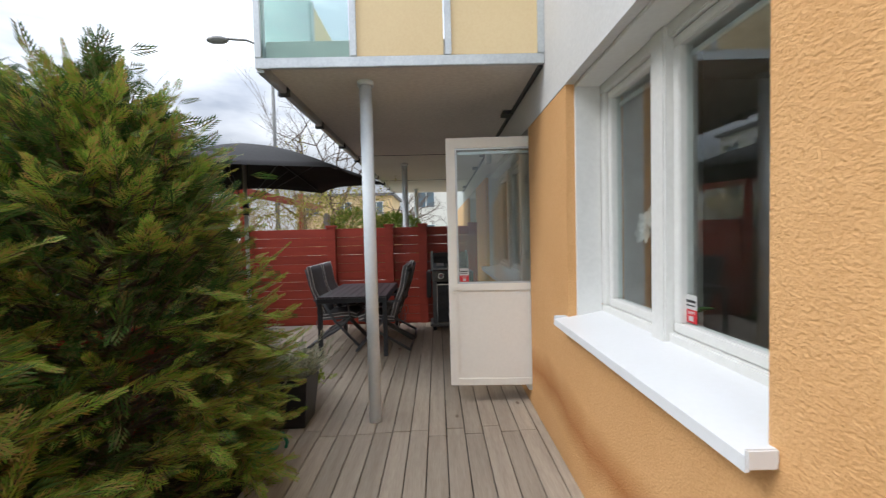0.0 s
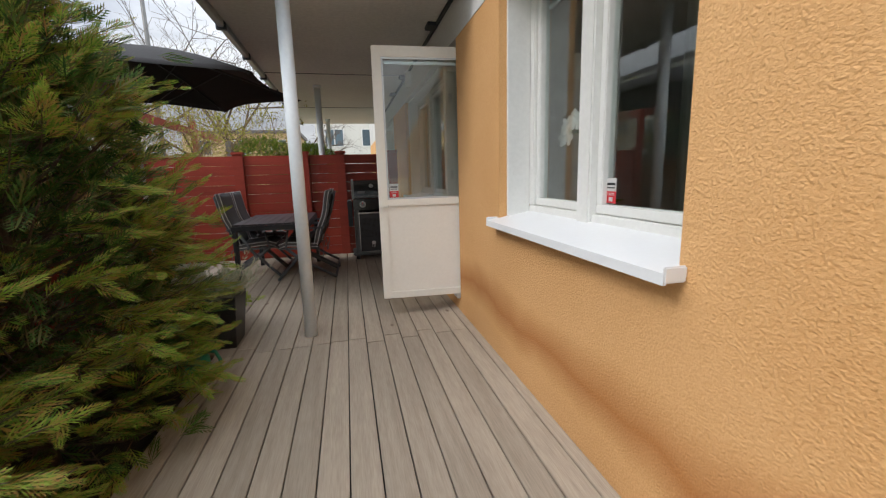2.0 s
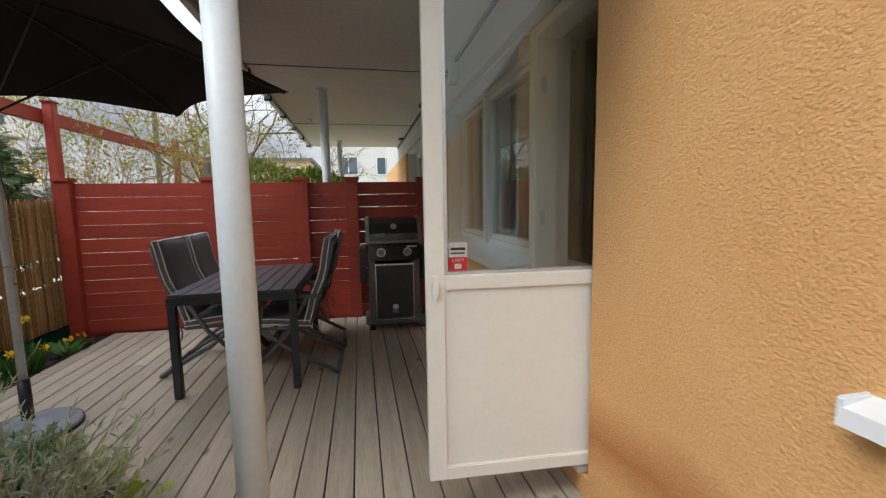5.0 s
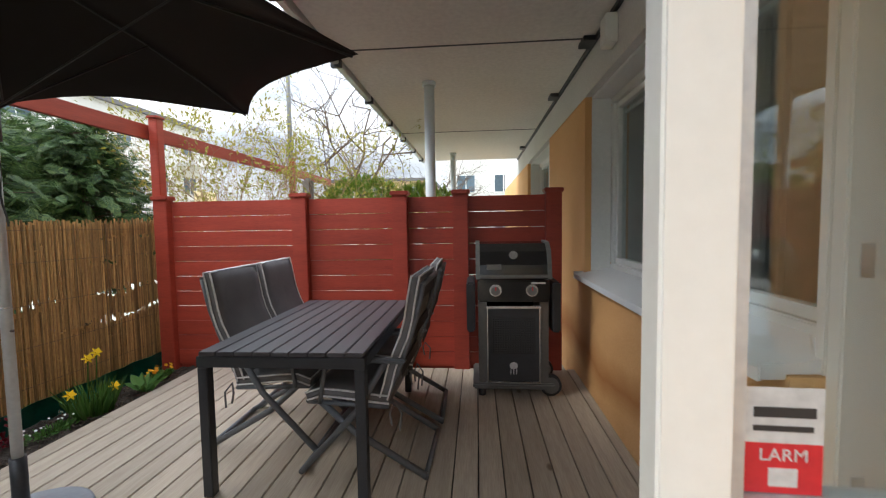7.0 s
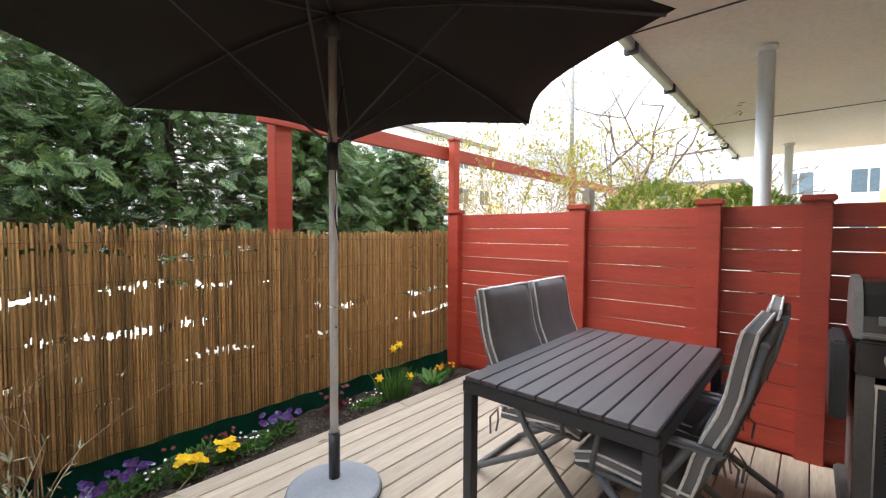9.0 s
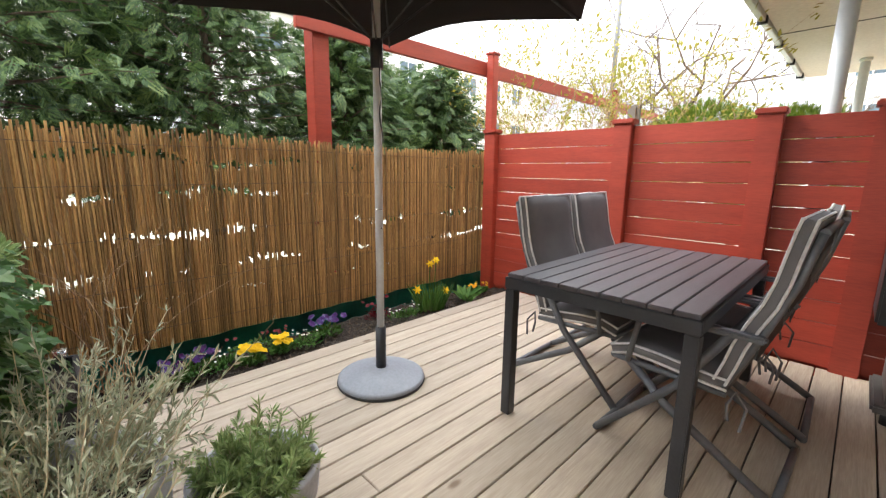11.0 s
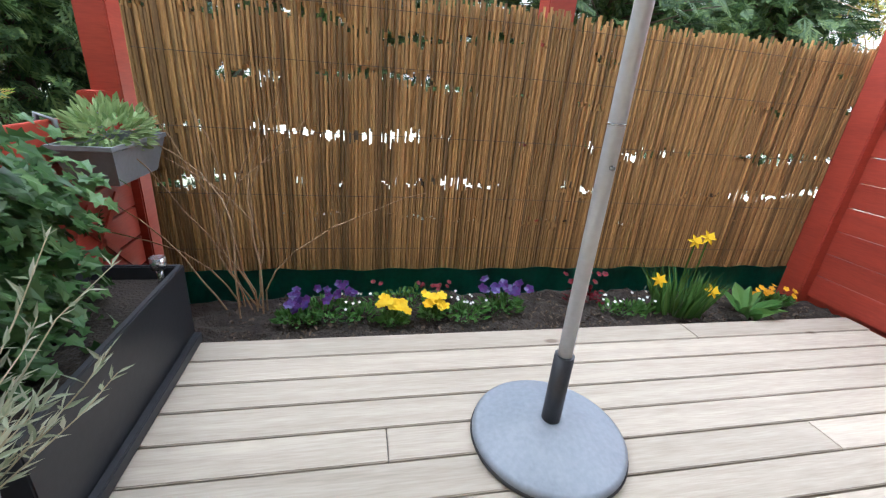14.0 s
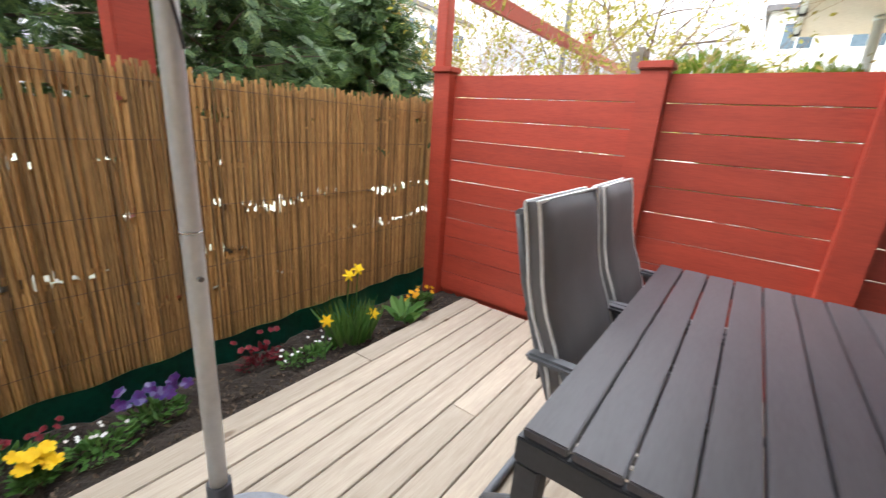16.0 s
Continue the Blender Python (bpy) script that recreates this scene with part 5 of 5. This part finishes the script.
for x, y, s in ((-3.1, 9.0, 1.55), (-2.5, 9.3, 1.4), (-3.9, 9.3, 1.65), (-3.4, 9.7, 1.75)):
    sp = thing("spring_shrub", "twiggy shrub with sparse yellow-green spring leaves", "shrub", "spring shrubs")
    bm, ends = bmesh.new(), []
    for k in range(9):
        branching(bm, Vector((x + 0.1 * rng.normal(), y + 0.1 * rng.normal(), -0.14)), Vector((rng.normal() * 0.45, rng.normal() * 0.35, 1)), 0.75 * s, 0.012, 4, ends, 0.0, 0.5)
    for q in [v.co for v in bm.verts] + [e for e, d_ in ends]:
        if q.y < 7.5:  # pruned back from the fence
            q.y = 7.5 + (7.5 - q.y) * 0.5
    part("twig_mass", bm, M_TWIG, sp)
    ends = [ends[int(i)] for i in rng.integers(0, len(ends), 2200)]
    scatter("leaves", *LEAF, [e + Vector(rng.normal(size=3) * 0.05) for e, d_ in ends], [d_ + Vector(rng.normal(size=3) * 0.5) for e, d_ in ends], rng.uniform(0.035, 0.07, len(ends)), L_SPRING, sp)

for x, y, s in ((-5.9, 24, 1.45), (-8.5, 27, 1.3), (-3.4, 30, 1.0)):
    bt = thing("bare_tree", "bare tree with fine dark twigs", "tree", "bare trees")
    bm, ends = bmesh.new(), []
    base = Vector((x, y, -0.14))
    tube(bm, [base, base + Vector((0.05, 0, 1.2 * s)), base + Vector((0.1, 0, 2.2 * s))], 0.16, 10, 0.11)
    for k in range(5):
        branching(bm, base + Vector((0.1, 0, 2.0 * s)), Vector((rng.normal() * 0.7, rng.normal() * 0.7, 0.8)), 2.1 * s, 0.075, 5, ends, 0.05, 0.6)
    part("limb_mass", bm, M_BARK, bt)
tagged(part("old_post", B((-2.06, 8.0, -0.14), (-1.94, 8.1, 1.9), 0.03), M_GREYWOOD), "weathered grey wooden post behind the fence", "post")

lampp = thing("street_lamp", "grey street lamp with a curved arm", "street lamp", at=(-6.6, 17.7, -0.14))
part("pole", T([(0, 0, 0), (0, 0, 5), (0, 0, 9.1)], 0.095, 14, 0.06), M_GRILLGRY, lampp)
part("arm", T([(0, 0, 9.05), (-0.3, 0, 9.5), (-1.0, 0, 9.8), (-1.9, 0, 9.88)], 0.045, 10), M_GRILLGRY, lampp)
bm = bmesh.new()
bmesh.ops.create_uvsphere(bm, u_segments=20, v_segments=12, radius=1, matrix=Matrix.Translation((-2.2, 0, 9.83)) @ Matrix.Diagonal((0.46, 0.2, 0.15, 1)))
part("lamp_head", bm, M_GRILLGRY, lampp)


def apartment(x0, x1, y0, y1, h, storeys, face, wallm, label, balcony=True):
    """A block with windows and balconies on one long face: face is -1 or +1 along x, or 2 for the side towards -y."""
    b = thing("apartment_building", label, "building", "apartment buildings")
    part("wall", B((x0, y0, -0.14), (x1, y1, h)), wallm, b)
    part("roof", B((x0 - 0.3, y0 - 0.3, h), (x1 + 0.3, y1 + 0.3, h + 0.3)), M_ROOF, b)
    L = (y1 - y0) if face != 2 else (x1 - x0)
    n = int(L / 3.0)
    sh = h / storeys
    for s in range(storeys):
        for k in range(n):
            u = (k + 0.5) * L / n
            z0 = s * sh + 0.9

            def slab(a0, a1, d0, d1, za, zb):
                if face == 2:
                    return B((x0 + a0, y0 - d1, za), (x0 + a1, y0 - d0, zb))
                if face == 1:
                    return B((x1 + d0, y0 + a0, za), (x1 + d1, y0 + a1, zb))
                return B((x0 - d1, y0 + a0, za), (x0 - d0, y0 + a1, zb))
            fr = part("window", slab(u - 0.8, u + 0.8, 0.0, 0.05, z0 - 0.05, z0 + 1.45), M_WHITE, b)
            part("pane", slab(u - 0.72, u - 0.04, 0.05, 0.06, z0 + 0.02, z0 + 1.38), M_DARKPANE, fr)
            part("pane", slab(u + 0.04, u + 0.72, 0.05, 0.06, z0 + 0.02, z0 + 1.38), M_DARKPANE, fr)
            if balcony and k % 3 == 1 and s > 0:
                bal = part("balcony", slab(u - 1.4, u + 1.4, 0.06, 1.4, z0 - 0.95, z0 - 0.8), M_CONC, b)
                part("parapet", slab(u - 1.4, u + 1.4, 1.34, 1.4, z0 - 0.8, z0 + 0.2), M_PANELB if s % 2 else M_CONC, bal)
    return b


apartment(-34, -24, 12, 38, 9.6, 3, 1, M_CONC, "pale apartment building across the street")
apartment(-40, -30, -30, 6, 15, 5, 1, M_CONC, "pale five-storey apartment building with balconies")
apartment(-2.4, 10, 38, 48, 9, 3, 2, M_CONC, "pale apartment building with glazed balconies at the end", False)
apartment(-16, -5, 48, 58, 6, 2, 2, M_FACADEY, "low yellow building far beyond the fence", False)
struct("road", B((-24, 18.6, -0.139), (14, 24.6, -0.12)), mat("asphalt", (0.06, 0.06, 0.06), 0.9), "asphalt street beyond the gardens")

# orchid behind the window
orc = thing("orchid", "white orchid in a pale pot on the window board", "plant", at=(1.30, 2.3, 0.902))
part("pot", lathe(bmesh.new(), [(0.045, 0.001), (0.055, 0.06), (0.065, 0.12), (0.06, 0.12), (0.05, 0.09)], seg=24), M_WHITE, orc)
a = rng.random(6) * math.tau
scatter("leaves", *LEAF, np.column_stack([np.zeros(6), np.zeros(6), np.full(6, 0.1)]), np.column_stack([np.cos(a), np.sin(a), 0.4 * np.ones(6)]), 0.2, L_GREEN, orc)
part("stem", T([(0, 0, 0.1), (0, 0.02, 0.35), (-0.02, -0.02, 0.58), (-0.03, -0.16, 0.66)], 0.004, 6), L_GREEN, orc)
part("stem", T([(0, 0, 0.1), (0, 0.04, 0.35), (-0.02, 0.1, 0.55), (-0.03, 0.24, 0.56)], 0.004, 6), L_GREEN, orc)
ps, ds, rl = [], [], []
for k in range(14):
    s = k / 13
    c = Vector((-0.03, -0.2 + 0.46 * s, 0.68 - 0.13 * s + 0.03 * rng.normal()))
    for j in range(5):
        w = j * math.tau / 5 + 0.3 * k
        ps.append(c)
        ds.append(Vector((-0.25, math.cos(w), math.sin(w))))
        rl.append((-1, 0, 0))
scatter("blooms", [(0, 0, 0), (0.4, 0.4, 0.06), (0.9, 0.3, 0.03), (1, 0, 0), (0.9, -0.3, 0.03), (0.4, -0.4, 0.06)], [(0, 1, 2, 3), (0, 3, 4, 5)], ps, ds, 0.058, P_WHITE, orc, roll=np.array(rl, float))

# watering can half hidden by the hedge
can = thing("watering_can", "green plastic watering can beside the hedge", "watering can", at=(-1.16, 3.02, -0.1))
part("body", lathe(bmesh.new(), [(0.09, 0.001), (0.1, 0.03), (0.1, 0.16), (0.07, 0.2), (0.06, 0.2)], seg=24), mat("green_plastic", (0.01, 0.22, 0.14), 0.4), can)
part("handle", T([(0.09, 0, 0.06), (0.15, 0, 0.08), (0.165, 0, 0.14), (0.14, 0, 0.2), (0.07, 0, 0.21)], 0.012, 10), bpy.data.materials["green_plastic"], can)
buck = thing("red_bucket", "red plastic bucket beside the hedge", "bucket", at=(-1.27, 3.16, -0.1))
part("shell", lathe(bmesh.new(), [(0.08, 0.001), (0.105, 0.26), (0.11, 0.262), (0.1, 0.255), (0.09, 0.1)], seg=24), mat("red_plastic", (0.5, 0.02, 0.02), 0.4), buck)

for o in list(scene.objects):
    if o.parent is not None and o.name.split(".")[0] in ("stems", "leaves", "petals", "branches", "twig_mass", "limb_mass", "shoot_mass", "crown", "young_growth", "blooms", "perforation", "back_stalks"):
        tagged(o, kind="stuff")

# ---- deck boards ----
deck = tagged(new("floor_deck"), "weathered grey-brown wooden deck boards", kind="structure")
PITCH = 0.134
board_cache = {}


def board(x, y0, y1, w=PITCH - 0.0065):
    key = (round(y1 - y0, 2), round(w, 3))
    if key not in board_cache:
        board_cache[key] = mesh_of("plank", B((-w / 2, 0, -0.028), (w / 2, key[0] - 0.003, 0), 0.003), M_DECK)
    o = new("plank", board_cache[key])
    o.parent = deck
    o.location = (x, y0, float(rng.normal() * 0.0006))


x, k = 0.789, 0
part("edge_plank", B((0.7925, -3.6, -0.028), (WX - 0.003, 7.0, 0.001), 0.003), M_DECK, deck)
while x > -2.6:
    if x > -1.05:
        j = 3.12 + (0.0 if k % 2 else 0.05) + (k * 37 % 5) * 0.02
        board(x - PITCH / 2, -1.2 - 2.4, j - 3.0)
        board(x - PITCH / 2, j - 3.0, j)
        board(x - PITCH / 2, j, 7.0)
    else:
        j = (5.9, 4.35, 6.98, 6.98, 6.98)[k % 5]
        board(x - PITCH / 2, 3.22, j)
        if j < 6.9:
            board(x - PITCH / 2, j, 7.0)
    x -= PITCH
    k += 1
part("joist", B((-1.1, -3.6, -0.13), (-1.065, 3.22, -0.032), 0.003), M_DECK, deck)
part("joist", B((-2.70, 3.62, -0.13), (-2.665, 7.0, -0.032), 0.003), M_DECK, deck)
# added black slab: its colour stands in for shade between and under the boards
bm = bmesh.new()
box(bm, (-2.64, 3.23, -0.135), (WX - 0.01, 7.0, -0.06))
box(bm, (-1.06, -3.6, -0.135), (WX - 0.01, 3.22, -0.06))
struct("deck_shade_slab", bm, M_BLACK, "black slab standing in for the shade under the deck boards")
